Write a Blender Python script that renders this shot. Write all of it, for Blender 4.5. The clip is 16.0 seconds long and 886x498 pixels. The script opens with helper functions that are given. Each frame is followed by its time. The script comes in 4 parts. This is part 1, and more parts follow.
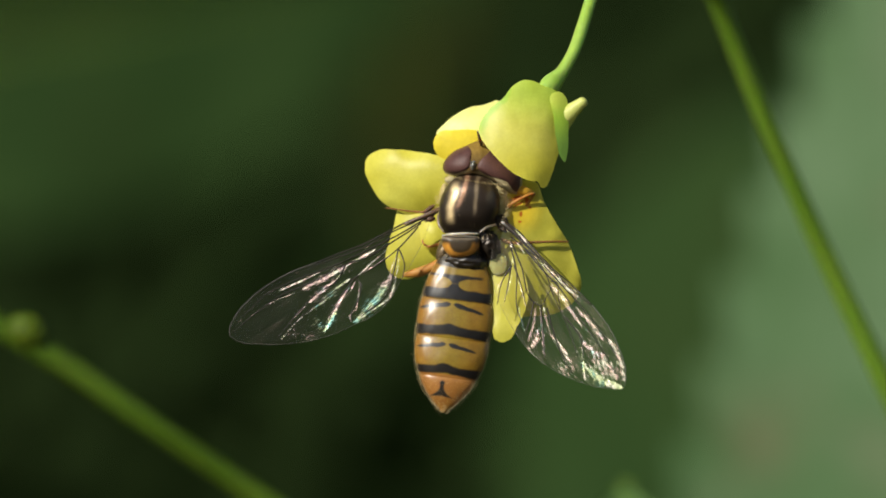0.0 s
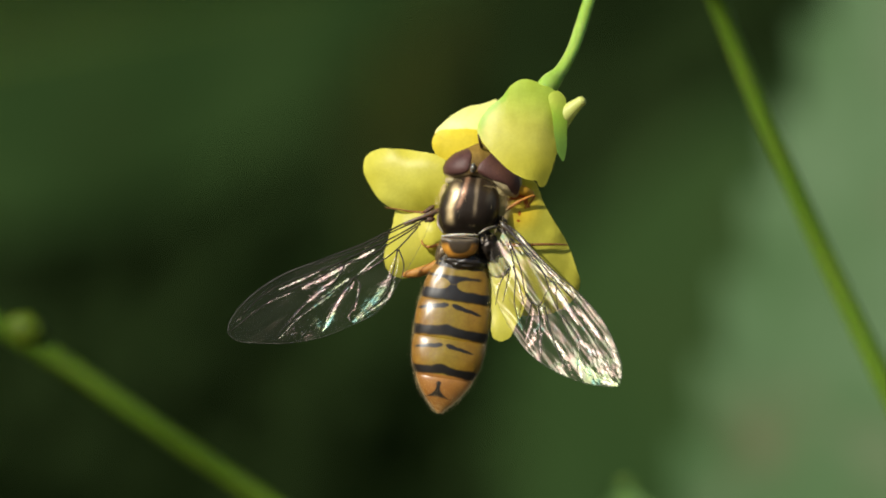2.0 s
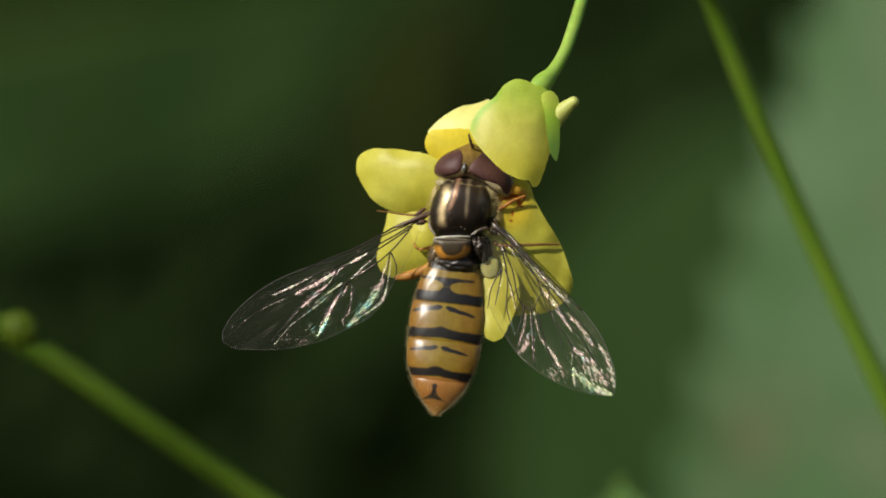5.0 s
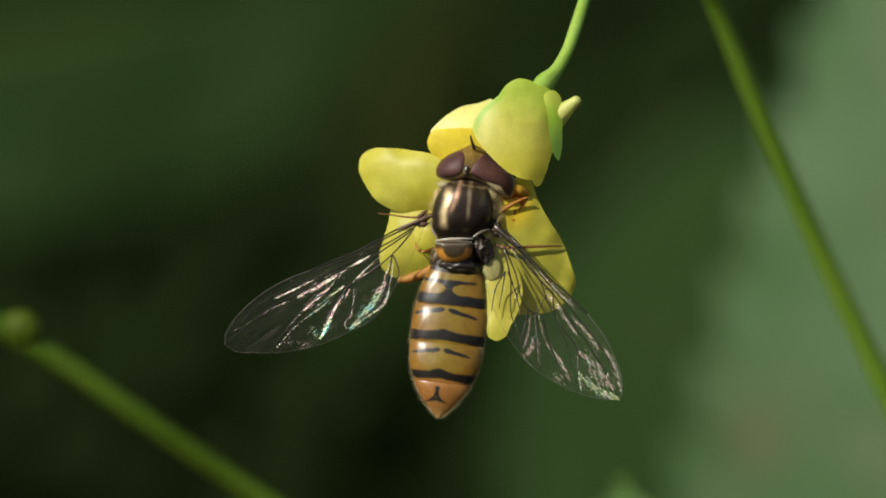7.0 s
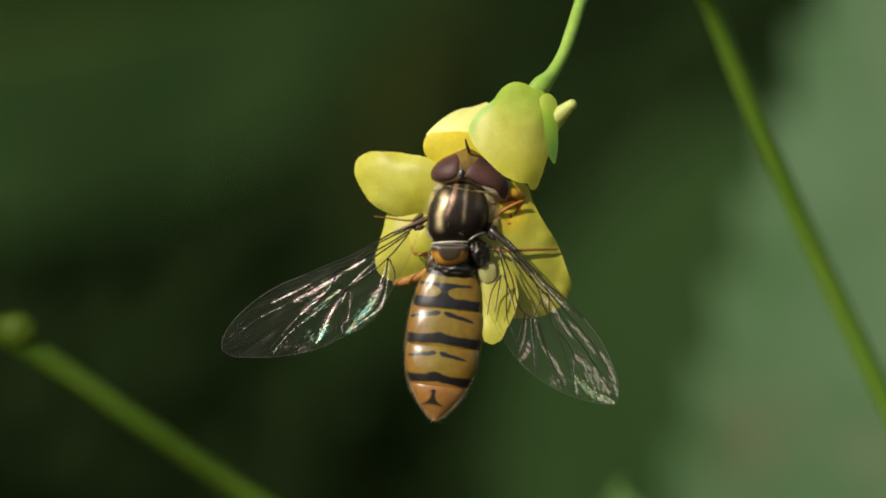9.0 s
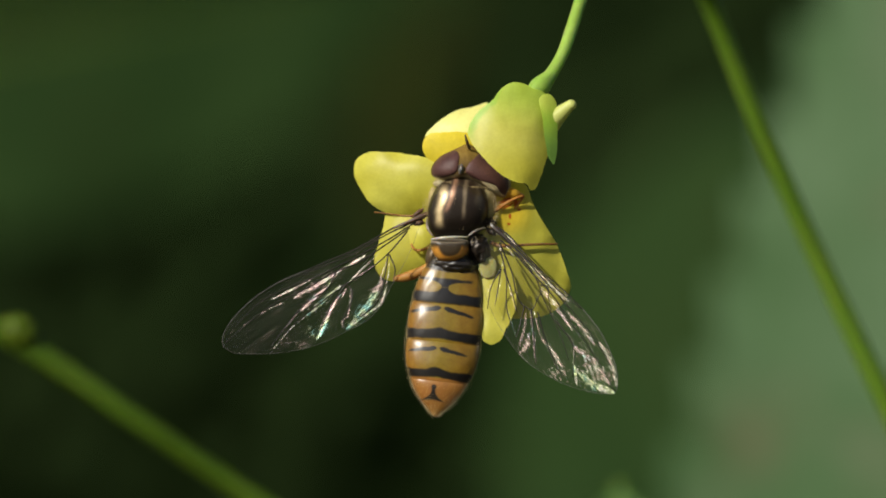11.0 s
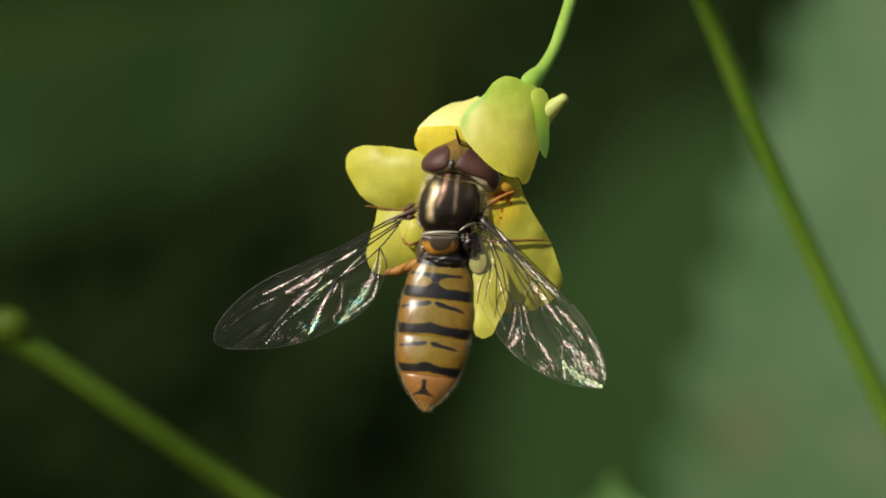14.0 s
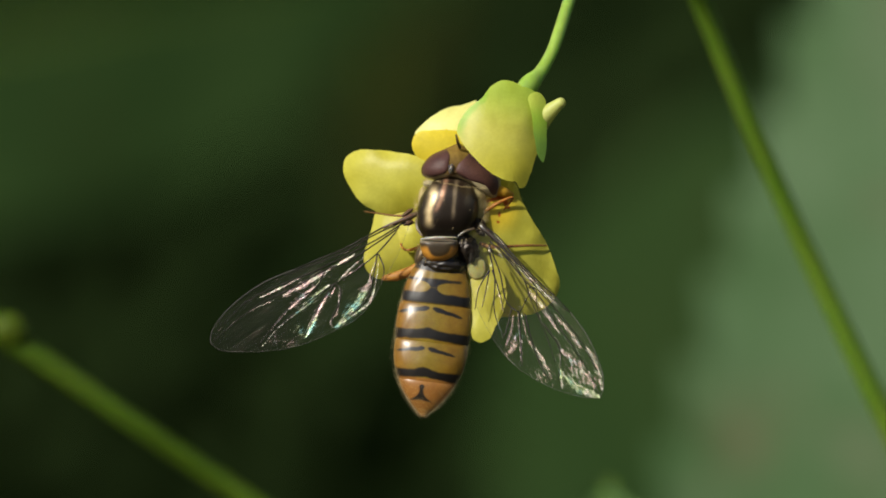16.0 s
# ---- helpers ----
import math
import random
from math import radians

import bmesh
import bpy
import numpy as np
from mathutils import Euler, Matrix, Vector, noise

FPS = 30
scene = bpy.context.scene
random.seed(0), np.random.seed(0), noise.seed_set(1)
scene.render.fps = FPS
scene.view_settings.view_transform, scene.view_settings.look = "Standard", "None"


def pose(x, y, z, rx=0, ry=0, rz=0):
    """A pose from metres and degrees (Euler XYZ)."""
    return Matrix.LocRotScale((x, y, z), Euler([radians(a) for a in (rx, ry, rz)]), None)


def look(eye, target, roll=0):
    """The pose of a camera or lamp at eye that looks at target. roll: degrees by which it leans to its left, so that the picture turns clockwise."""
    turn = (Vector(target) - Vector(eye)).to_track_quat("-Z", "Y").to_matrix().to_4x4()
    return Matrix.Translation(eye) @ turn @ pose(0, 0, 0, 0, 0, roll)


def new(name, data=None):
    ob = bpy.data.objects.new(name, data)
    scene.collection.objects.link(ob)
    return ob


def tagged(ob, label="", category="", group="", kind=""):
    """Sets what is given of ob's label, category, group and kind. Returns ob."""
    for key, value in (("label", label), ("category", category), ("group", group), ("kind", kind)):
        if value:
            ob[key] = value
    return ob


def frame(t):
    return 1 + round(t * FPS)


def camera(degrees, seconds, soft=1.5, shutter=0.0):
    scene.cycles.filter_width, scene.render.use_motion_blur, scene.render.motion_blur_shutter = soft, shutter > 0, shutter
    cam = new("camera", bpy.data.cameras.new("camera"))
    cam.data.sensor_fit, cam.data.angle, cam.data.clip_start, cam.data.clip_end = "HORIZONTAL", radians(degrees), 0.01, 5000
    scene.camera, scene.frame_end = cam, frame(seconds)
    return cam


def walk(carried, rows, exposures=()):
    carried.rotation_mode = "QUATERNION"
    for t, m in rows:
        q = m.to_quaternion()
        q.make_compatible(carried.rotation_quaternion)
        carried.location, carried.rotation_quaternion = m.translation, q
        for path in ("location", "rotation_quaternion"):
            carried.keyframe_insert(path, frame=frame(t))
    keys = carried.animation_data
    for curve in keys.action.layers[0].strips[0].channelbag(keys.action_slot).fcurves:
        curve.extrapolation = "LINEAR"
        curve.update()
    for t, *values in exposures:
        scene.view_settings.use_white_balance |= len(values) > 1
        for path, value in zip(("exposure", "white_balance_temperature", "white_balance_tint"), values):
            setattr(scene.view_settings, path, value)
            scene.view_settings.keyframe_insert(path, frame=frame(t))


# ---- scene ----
# ---- plan ----
# Layouts below are drawn on a grid of 0.0225 mm squares that hangs upright through the fly: u to the right, v down,
# and a depth d in millimetres behind it. The grid's middle is 0.45 m above the ground.
GRID, MID_U, MID_V, HIGH, STAND = 0.0000225, 784.0, 441.0, 0.45, 0.2523
EYE = Vector((0.0, -STAND, HIGH))


def at(u, v, d=0.0):
    y = d * 0.001
    k = GRID * (STAND + y) / STAND
    return Vector(((u - MID_U) * k, y, HIGH + (MID_V - v) * k))


cam = camera(8.0, 16.0, soft=1.9)
cam.data.dof.use_dof = True
cam.data.dof.focus_distance = STAND - 0.0008
cam.data.dof.aperture_fstop = 46.0
CAMERA_DRIFT = [
    (0, 0, 0), (0.5, 1.8, 0.7), (1, -0.6, -2.2), (1.5, -0.8, -1.4), (2, -1.6, -2.7), (2.5, -4.5, -2),
    (3, -4.2, -3.3), (3.5, -6, -2.6), (4, -9.4, -5), (6.5, -13.9, -4), (7, -7.5, -6.1), (7.5, -8.8, -1),
    (8, -8.6, -2.5), (8.5, -13, -5.6), (9, -14.2, 0), (11.5, -14.7, 0.5), (12, -21.6, -8.6), (12.5, -19.4, -4.5),
    (13, -16.5, -2.5), (13.5, -20.4, -2.5), (14, -27.4, -10.2), (14.5, -24.6, -2), (15, -39.1, -4),
    (15.5, -32.8, -4.5), (16, -31.1, -3),
]
FLOWER_SWAY = [
    (0, -0, 0), (0.5, -0.2, 0.3), (1, -0.5, 0.6), (1.5, -0.7, 0.9), (2, -0.9, 1.2), (2.5, -1.1, 1.5), (3, -1.4, 1.8),
    (3.5, -1.6, 2.1), (4, -1.8, 2.4), (6.5, -2.9, 3.5), (7, -3.1, 3.5), (7.5, -3.4, 3.5), (8, -3.6, 3.5),
    (8.5, -3.8, 3.5), (9, -4, 3.5), (11.5, -5.2, 3.5), (12, -5.4, 3.5), (12.5, -5.6, 3.5), (13, -5.9, 3.5),
    (13.5, -6.1, 3.5), (14, -6.3, 3.5), (14.5, -6.5, 3.5), (15, -6.8, 3.5), (15.5, -7, 3.5), (16, -7.2, 3.5),
]
FLY_SHIFT = [
    (0, 0, 0, 0), (0.5, -0.3, -0.3, -0.12), (1, -1.1, 1.1, -0.12), (1.5, -1.5, 2.1, 0.3), (2, 1, 4.7, 1.05),
    (2.5, 1.4, 5.8, 0.53), (3, 0.5, 7.6, 0.47), (3.5, 2.3, 4.4, 1.59), (4, -2, 6.4, 0.93), (6.5, -2.8, 13.1, -0.39),
    (7, -4.5, 15.1, -0.39), (7.5, -3.2, 15.7, -0.25), (8, -3.4, 14.1, -0.26), (8.5, -3.5, 15.2, -0.14),
    (9, -5.3, 14.6, -0.29), (11.5, -5.2, 4.8, -0.66), (12, -7.5, 6.3, -0.66), (12.5, -6.6, 5.8, -0.61),
    (13, -8, 9.3, -0.66), (13.5, -8.7, 8.3, -0.65), (14, -8.2, 7.2, 0.16), (14.5, -8.7, 8, -1.33),
    (15, -8.3, 6.1, -1.24), (15.5, -8.1, 4.7, -1.82), (16, -7.1, 9.7, 0.07),
]
HEAD_SHIFT = [
    (0, 0, 0), (0.5, 0.2, 1.1), (1, 0.3, 1.1), (1.5, 1.7, 0.8), (2, -1.2, 2.5), (2.5, 0.7, 2.2), (3, -0.3, 1.7),
    (3.5, -0.5, 4.1), (4, 0.6, -0.1), (6.5, -1.1, 0.2), (7, 0.5, -1.3), (7.5, -1.4, -0.9), (8, -1.4, -0.9),
    (8.5, -1.7, -0.4), (9, -1.3, -0.8), (11.5, -0.3, 0.9), (12, -0.3, 0.9), (12.5, -2, 0.3), (13, -0.3, -0.7),
    (13.5, -0.3, -1.1), (14, -3, -0.1), (14.5, 0.5, -1.3), (15, -0.8, 1.2), (15.5, -1.9, 1.4), (16, -0.2, -0.6),
]
ABDOMEN_TURN = [
    (0, 0), (0.5, 0.3), (1, 0.34), (1.5, 0.93), (2, 0.18), (2.5, 0.39), (3, 0.31), (3.5, 0.3), (4, -0.22),
    (6.5, -0.33), (7, -0.31), (7.5, -0.25), (8, -0.48), (8.5, -0.58), (9, -0.57), (11.5, -0.34), (12, -0.35),
    (12.5, -0.39), (13, -0.35), (13.5, -0.37), (14, -1.13), (14.5, 0.05), (15, -0.33), (15.5, -0.34), (16, -0.57),
]
WING_A_TURN = [
    (0, 0), (0.5, -0.16), (1, -0.16), (1.5, -0.13), (2, -0.53), (2.5, -0.01), (3, 0.01), (3.5, -0.25), (4, -0.8),
    (6.5, -0.65), (7, -0.74), (7.5, -0.94), (8, -1.28), (8.5, -1.27), (9, -1.34), (11.5, -1.28), (12, -1.16),
    (12.5, -1.57), (13, -1.47), (13.5, -1.77), (14, -2.5), (14.5, -1.2), (15, -1.62), (15.5, -1.78), (16, -1.38),
]
WING_B_TURN = [
    (0, 0, 0), (0.5, 0.82, 0.6), (1, 0.39, 0), (1.5, -0.06, 5.1), (2, -0.87, 4.6), (2.5, -0.32, 4.6), (3, 0, 4.4),
    (3.5, -0.07, 6.4), (4, 0.8, 4), (6.5, 1.2, -7.1), (7, 0.58, -7.5), (7.5, 0.76, -7.1), (8, 0.63, -8.6),
    (8.5, 0.39, -9.4), (9, 0.51, -9.2), (11.5, 0.13, -1.8), (12, 0.37, -1.3), (12.5, 0.74, -1), (13, 1.35, -0.8),
    (13.5, 1.4, -0.6), (14, -0.14, -0.6), (14.5, 1.03, -1.3), (15, 0.85, -1.1), (15.5, 0.78, -1.5), (16, 0.93, -3.6),
]
walk(cam, [(t, look(EYE, at(MID_U - du, MID_V - dv))) for t, du, dv in CAMERA_DRIFT],
     exposures=[(0.0, 0.75), (2.0, 0.77), (3.0, 0.73), (3.6, 0.55), (4.2, 0.51), (16.0, 0.51)])

# ---- light ----
SUN_FROM = Vector((-0.58, -0.62, 0.54)).normalized()
world = bpy.data.worlds.new("sky")
scene.world = world
world.use_nodes = True
sky = world.node_tree.nodes.new("ShaderNodeTexSky")
sky.sky_type, sky.sun_disc = "NISHITA", False
sky.sun_elevation = math.asin(SUN_FROM.z)
sky.sun_rotation = math.atan2(SUN_FROM.x, SUN_FROM.y)
background = world.node_tree.nodes["Background"]
world.node_tree.links.new(sky.outputs[0], background.inputs[0])
background.inputs[1].default_value = 0.056
sun_data = bpy.data.lights.new("sun", "SUN")
sun_data.energy, sun_data.angle, sun_data.color = 4.1, radians(0.6), (1.0, 0.96, 0.86)
sun = new("sun", sun_data)
sun.matrix_world = look(SUN_FROM * 3.0, (0, 0, 0))


# ---- materials ----
def material(name):
    m = bpy.data.materials.new(name)
    m.use_nodes = True
    t = m.node_tree
    return m, t, t.nodes["Principled BSDF"], t.nodes["Material Output"]


def node(t, kind, **values):
    n = t.nodes.new(kind)
    for key, value in values.items():
        n.inputs[key.replace("_", " ")].default_value = value
    return n


def grain(t, scale, detail=4.0, rough=0.6, stretch=None):
    """Noise in the thing's own space, scale in waves per metre."""
    c = t.nodes.new("ShaderNodeTexCoord")
    n = node(t, "ShaderNodeTexNoise", Scale=scale, Detail=detail, Roughness=rough)
    if stretch:
        m = t.nodes.new("ShaderNodeMapping")
        m.inputs["Scale"].default_value = stretch
        t.links.new(c.outputs["Object"], m.inputs[0])
        t.links.new(m.outputs[0], n.inputs["Vector"])
    else:
        t.links.new(c.outputs["Object"], n.inputs["Vector"])
    return n


def blend(t, kind, fac, a, b):
    n = t.nodes.new("ShaderNodeMix")
    n.data_type, n.blend_type = "RGBA", kind
    for k, value in ((0, fac), (6, a), (7, b)):
        if isinstance(value, (int, float, tuple)):
            n.inputs[k].default_value = value
        else:
            t.links.new(value, n.inputs[k])
    return n.outputs[2]


def ramp(t, source, *stops):
    n = t.nodes.new("ShaderNodeValToRGB")
    e = n.color_ramp.elements
    while len(e) < len(stops):
        e.new(0.5)
    for k, (where, col) in enumerate(stops):
        e[k].position, e[k].color = where, (*col, 1.0)
    t.links.new(source, n.inputs[0])
    return n.outputs[0]


def relief(t, source, strength, distance, target):
    n = node(t, "ShaderNodeBump", Strength=strength, Distance=distance)
    t.links.new(source, n.inputs["Height"])
    t.links.new(n.outputs[0], target.inputs["Normal"])
    return n


def pigment(t):
    n = t.nodes.new("ShaderNodeAttribute")
    n.attribute_name = "pigment"
    return n.outputs["Color"]


def petal_material():
    m, t, b, out = material("petal")
    fine, broad = grain(t, 9000, 5), grain(t, 900, 3)
    col = blend(t, "MULTIPLY", 1.0, pigment(t), ramp(t, broad.outputs[0], (0.3, (0.86, 0.84, 0.70)), (0.7, (1.0, 1.0, 1.0))))
    col = blend(t, "MULTIPLY", 1.0, col, ramp(t, fine.outputs[0], (0.3, (0.92, 0.92, 0.86)), (0.7, (1.0, 1.0, 1.0))))
    t.links.new(col, b.inputs["Base Color"])
    b.inputs["Roughness"].default_value = 0.46
    b.inputs["Specular IOR Level"].default_value = 0.4
    cells = relief(t, fine.outputs[0], 0.25, 0.00004, b)
    veins = grain(t, 700, 3, 0.6, (2.2, 1.0, 0.8))
    swell = node(t, "ShaderNodeBump", Strength=0.16, Distance=0.0002)
    t.links.new(veins.outputs[0], swell.inputs["Height"])
    t.links.new(swell.outputs[0], cells.inputs["Normal"])
    glow = t.nodes.new("ShaderNodeBsdfTranslucent")
    t.links.new(col, glow.inputs[0])
    mix = node(t, "ShaderNodeMixShader", Fac=0.36)
    t.links.new(b.outputs[0], mix.inputs[1])
    t.links.new(glow.outputs[0], mix.inputs[2])
    t.links.new(mix.outputs[0], out.inputs[0])
    return m


def stem_material(name, col, spot):
    m, t, b, out = material(name)
    broad, fine = grain(t, 260, 4), grain(t, 2600, 4)
    c = ramp(t, broad.outputs[0], (0.35, col), (0.75, spot))
    c = blend(t, "MULTIPLY", 0.5, c, ramp(t, fine.outputs[0], (0.3, (0.7, 0.75, 0.6)), (0.7, (1.0, 1.0, 1.0))))
    t.links.new(c, b.inputs["Base Color"])
    b.inputs["Roughness"].default_value = 0.45
    b.inputs["Specular IOR Level"].default_value = 0.12
    b.inputs["Subsurface Weight"].default_value = 0.8
    b.inputs["Subsurface Radius"].default_value = (0.0007, 0.0009, 0.0003)
    b.inputs["Subsurface Scale"].default_value = 1.0
    relief(t, fine.outputs[0], 0.3, 0.00005, b)
    return m


def leaf_material(name, col, other, blotch, through_light=0.25, gloss=0.45, shine=0.4, patch=55, spot=75):
    m, t, b, out = material(name)
    broad, fine, spots = grain(t, patch, 3), grain(t, 600, 4), grain(t, spot, 2)
    c = ramp(t, broad.outputs[0], (0.35, col), (0.7, other))
    c = blend(t, "MIX", ramp(t, spots.outputs[0], (0.60, (0, 0, 0)), (0.70, (0.7, 0.7, 0.7))), c, (*blotch, 1.0))
    withered = t.nodes.new("ShaderNodeAttribute")
    withered.attribute_name = "withered"
    c = blend(t, "MIX", withered.outputs["Fac"], c, (0.155, 0.112, 0.070, 1.0))
    c = blend(t, "MULTIPLY", 0.6, c, ramp(t, fine.outputs[0], (0.3, (0.7, 0.7, 0.65)), (0.7, (1.0, 1.0, 1.0))))
    t.links.new(c, b.inputs["Base Color"])
    b.inputs["Roughness"].default_value = gloss
    b.inputs["Specular IOR Level"].default_value = shine
    relief(t, fine.outputs[0], 0.4, 0.0004, b)
    glow = t.nodes.new("ShaderNodeBsdfTranslucent")
    t.links.new(c, glow.inputs[0])
    mix = node(t, "ShaderNodeMixShader", Fac=through_light)
    t.links.new(b.outputs[0], mix.inputs[1])
    t.links.new(glow.outputs[0], mix.inputs[2])
    t.links.new(mix.outputs[0], out.inputs[0])
    return m


def cuticle_material(name, rough, metal=0.0, coat=0.0, bump=0.2, scale=14000, through_light=0.0, depth=0.00002, shine=0.5, wax=0.38):
    """Insect shell: the pigment of the mesh, mottled, with fine pits."""
    m, t, b, out = material(name)
    fine, broad = grain(t, scale, 4), grain(t, 2200, 3)
    c = blend(t, "MULTIPLY", 1.0, pigment(t), ramp(t, broad.outputs[0], (0.3, (0.78, 0.74, 0.68)), (0.7, (1.0, 1.0, 1.0))))
    c = blend(t, "MULTIPLY", 0.7, c, ramp(t, fine.outputs[0], (0.3, (0.75, 0.72, 0.7)), (0.65, (1.0, 1.0, 1.0))))
    t.links.new(c, b.inputs["Base Color"])
    b.inputs["Roughness"].default_value = rough
    b.inputs["Metallic"].default_value = metal
    b.inputs["Specular IOR Level"].default_value = shine
    b.inputs["Coat Weight"].default_value = coat
    b.inputs["Coat Roughness"].default_value = wax
    b.inputs["Coat IOR"].default_value = 1.6
    if through_light:
        b.inputs["Subsurface Weight"].default_value = through_light
        b.inputs["Subsurface Radius"].default_value = (0.0004, 0.0002, 0.00005)
        b.inputs["Subsurface Scale"].default_value = 1.0
    relief(t, fine.outputs[0], bump, depth, b)
    return m


def eye_material():
    m, t, b, out = material("compound_eye")
    c = t.nodes.new("ShaderNodeTexCoord")
    cells = node(t, "ShaderNodeTexVoronoi", Scale=26000)
    t.links.new(c.outputs["Object"], cells.inputs["Vector"])
    col = ramp(t, cells.outputs["Distance"], (0.0, (0.086, 0.039, 0.032)), (0.9, (0.050, 0.022, 0.018)))
    broad = grain(t, 1500, 3)
    col = blend(t, "MULTIPLY", 1.0, col, ramp(t, broad.outputs[0], (0.35, (0.75, 0.7, 0.7)), (0.7, (1.15, 1.1, 1.1))))
    t.links.new(col, b.inputs["Base Color"])
    b.inputs["Roughness"].default_value = 0.55
    b.inputs["Specular IOR Level"].default_value = 0.25
    relief(t, cells.outputs["Distance"], 0.3, 0.00001, b)
    return m


def wing_material():
    """A clear skin with painted-in glints: the mesh says where it turns glossy, in thin-film colours."""
    m, t, b, out = material("wing_membrane")
    t.nodes.remove(b)
    span = pigment(t)
    film = t.nodes.new("ShaderNodeAttribute")
    film.attribute_name = "film"

    def wrinkles(scale, detail, stretch=(1.0, 1.0, 0.0)):
        m = t.nodes.new("ShaderNodeMapping")
        m.inputs["Scale"].default_value = stretch
        t.links.new(span, m.inputs[0])
        n = node(t, "ShaderNodeTexNoise", Scale=scale, Detail=detail, Roughness=0.6)
        t.links.new(m.outputs[0], n.inputs["Vector"])
        return n.outputs[0]

    def sums(kind, a, b, c=0.0, clamp=False):
        n = t.nodes.new("ShaderNodeMath")
        n.operation, n.use_clamp = kind, clamp
        for k, value in enumerate((a, b, c)):
            if isinstance(value, (int, float)):
                n.inputs[k].default_value = value
            else:
                t.links.new(value, n.inputs[k])
        return n.outputs[0]
    fine, broad, crinkle = wrinkles(9.0, 2.0, (0.42, 1.4, 0.0)), wrinkles(2.2, 2.0), wrinkles(15.0, 2.0, (0.4, 1.35, 0.0))
    clear = node(t, "ShaderNodeBsdfTransparent", Color=(0.93, 0.915, 0.88, 1.0))
    skin = node(t, "ShaderNodeBsdfGlossy", Roughness=0.22)
    sheen = node(t, "ShaderNodeBsdfGlossy", Roughness=0.40)
    layer = sums("MULTIPLY_ADD", broad, 1.5, sums("MULTIPLY_ADD", fine, 0.6, sums("SUBTRACT", film.outputs["Fac"], 1.05)))
    hue = ramp(t, layer, (0.0, (0.42, 0.80, 0.72)), (0.20, (0.82, 0.90, 0.46)), (0.40, (1.0, 0.96, 0.82)), (0.60, (1.0, 0.70, 0.60)),
               (0.78, (0.92, 0.66, 0.70)), (0.95, (0.62, 0.92, 0.80)))
    t.links.new(hue, sheen.inputs["Color"])
    t.links.new(hue, skin.inputs["Color"])
    relief(t, crinkle, 1.0, 0.000028, sheen)
    edge = node(t, "ShaderNodeFresnel", IOR=1.15)
    level = t.nodes.new("ShaderNodeSeparateXYZ")
    t.links.new(span, level.inputs[0])
    # painted glints: gloss only where the mesh's level is high, broken up by noise
    glint_mask = sums("MULTIPLY_ADD", fine, 5.0, sums("MULTIPLY_ADD", level.outputs[2], 1.9, -3.15), True)
    glint_mask = sums("MULTIPLY", glint_mask, sums("MULTIPLY_ADD", crinkle, 2.2, -0.45, True))
    gate = sums("MULTIPLY", glint_mask, sums("MULTIPLY", level.outputs[2], 0.46))
    taut = t.nodes.new("ShaderNodeMixShader")
    t.links.new(edge.outputs[0], taut.inputs[0])
    t.links.new(clear.outputs[0], taut.inputs[1])
    t.links.new(skin.outputs[0], taut.inputs[2])
    down = node(t, "ShaderNodeBsdfDiffuse", Color=(0.75, 0.75, 0.70, 1.0))
    furred = node(t, "ShaderNodeMixShader", Fac=0.006)
    t.links.new(taut.outputs[0], furred.inputs[1])
    t.links.new(down.outputs[0], furred.inputs[2])
    mix = t.nodes.new("ShaderNodeMixShader")
    t.links.new(gate, mix.inputs[0])
    t.links.new(furred.outputs[0], mix.inputs[1])
    t.links.new(sheen.outputs[0], mix.inputs[2])
    t.links.new(mix.outputs[0], out.inputs[0])
    return m


def plain_material(name, col, other, scale, rough, shine=0.25):
    m, t, b, out = material(name)
    n = grain(t, scale, 4)
    t.links.new(ramp(t, n.outputs[0], (0.35, col), (0.7, other)), b.inputs["Base Color"])
    b.inputs["Specular IOR Level"].default_value = shine
    b.inputs["Roughness"].default_value = rough
    return m


PETAL = petal_material()
PEDICEL = stem_material("pedicel", (0.21, 0.32, 0.055), (0.27, 0.37, 0.085))
STALK = stem_material("stalk", (0.072, 0.138, 0.010), (0.094, 0.150, 0.013))
KNOT = stem_material("stalk_knot", (0.046, 0.074, 0.004), (0.062, 0.084, 0.005))
STALK_DULL = stem_material("stalk_dull", (0.036, 0.074, 0.004), (0.050, 0.084, 0.005))
STALK_DARK = stem_material("stalk_dark", (0.075, 0.13, 0.012), (0.12, 0.16, 0.02))
TERGITE = cuticle_material("tergite", 0.5, 0.0, 0.6, 0.25, 12000, 0.15, 0.00002, 0.10, 0.33)
BRONZE = cuticle_material("bronze_cuticle", 0.36, 0.45, 0.0, 0.7, 11000, 0.0, 0.00002)
AMBER = cuticle_material("amber_cuticle", 0.35, 0.0, 0.4, 0.25, 12000, 0.3)
LEG = cuticle_material("leg_cuticle", 0.6, 0.0, 0.1, 0.4, 9000, 0.3, 0.00002, 0.25)
SHIELD = cuticle_material("shield_cuticle", 0.4, 0.0, 0.12, 0.2, 12000, 0.1, 0.00002, 0.3)
SCALE = cuticle_material("pale_scale", 0.6, 0.0, 0.1, 0.3, 9000, 0.5)
DUSTY = cuticle_material("dusty_cuticle", 0.85, 0.0, 0.0, 0.8, 9000, 0.0, 0.00002, 0.12)
EYES = eye_material()
WING = wing_material()
VEIN = plain_material("wing_vein", (0.007, 0.005, 0.003), (0.016, 0.011, 0.007), 3000, 0.4, 0.25)
WING_RIM = plain_material("wing_rim", (0.055, 0.052, 0.044), (0.09, 0.085, 0.07), 3000, 0.45)
HAIR = plain_material("hair", (0.45, 0.34, 0.15), (0.62, 0.5, 0.28), 2000, 0.5)
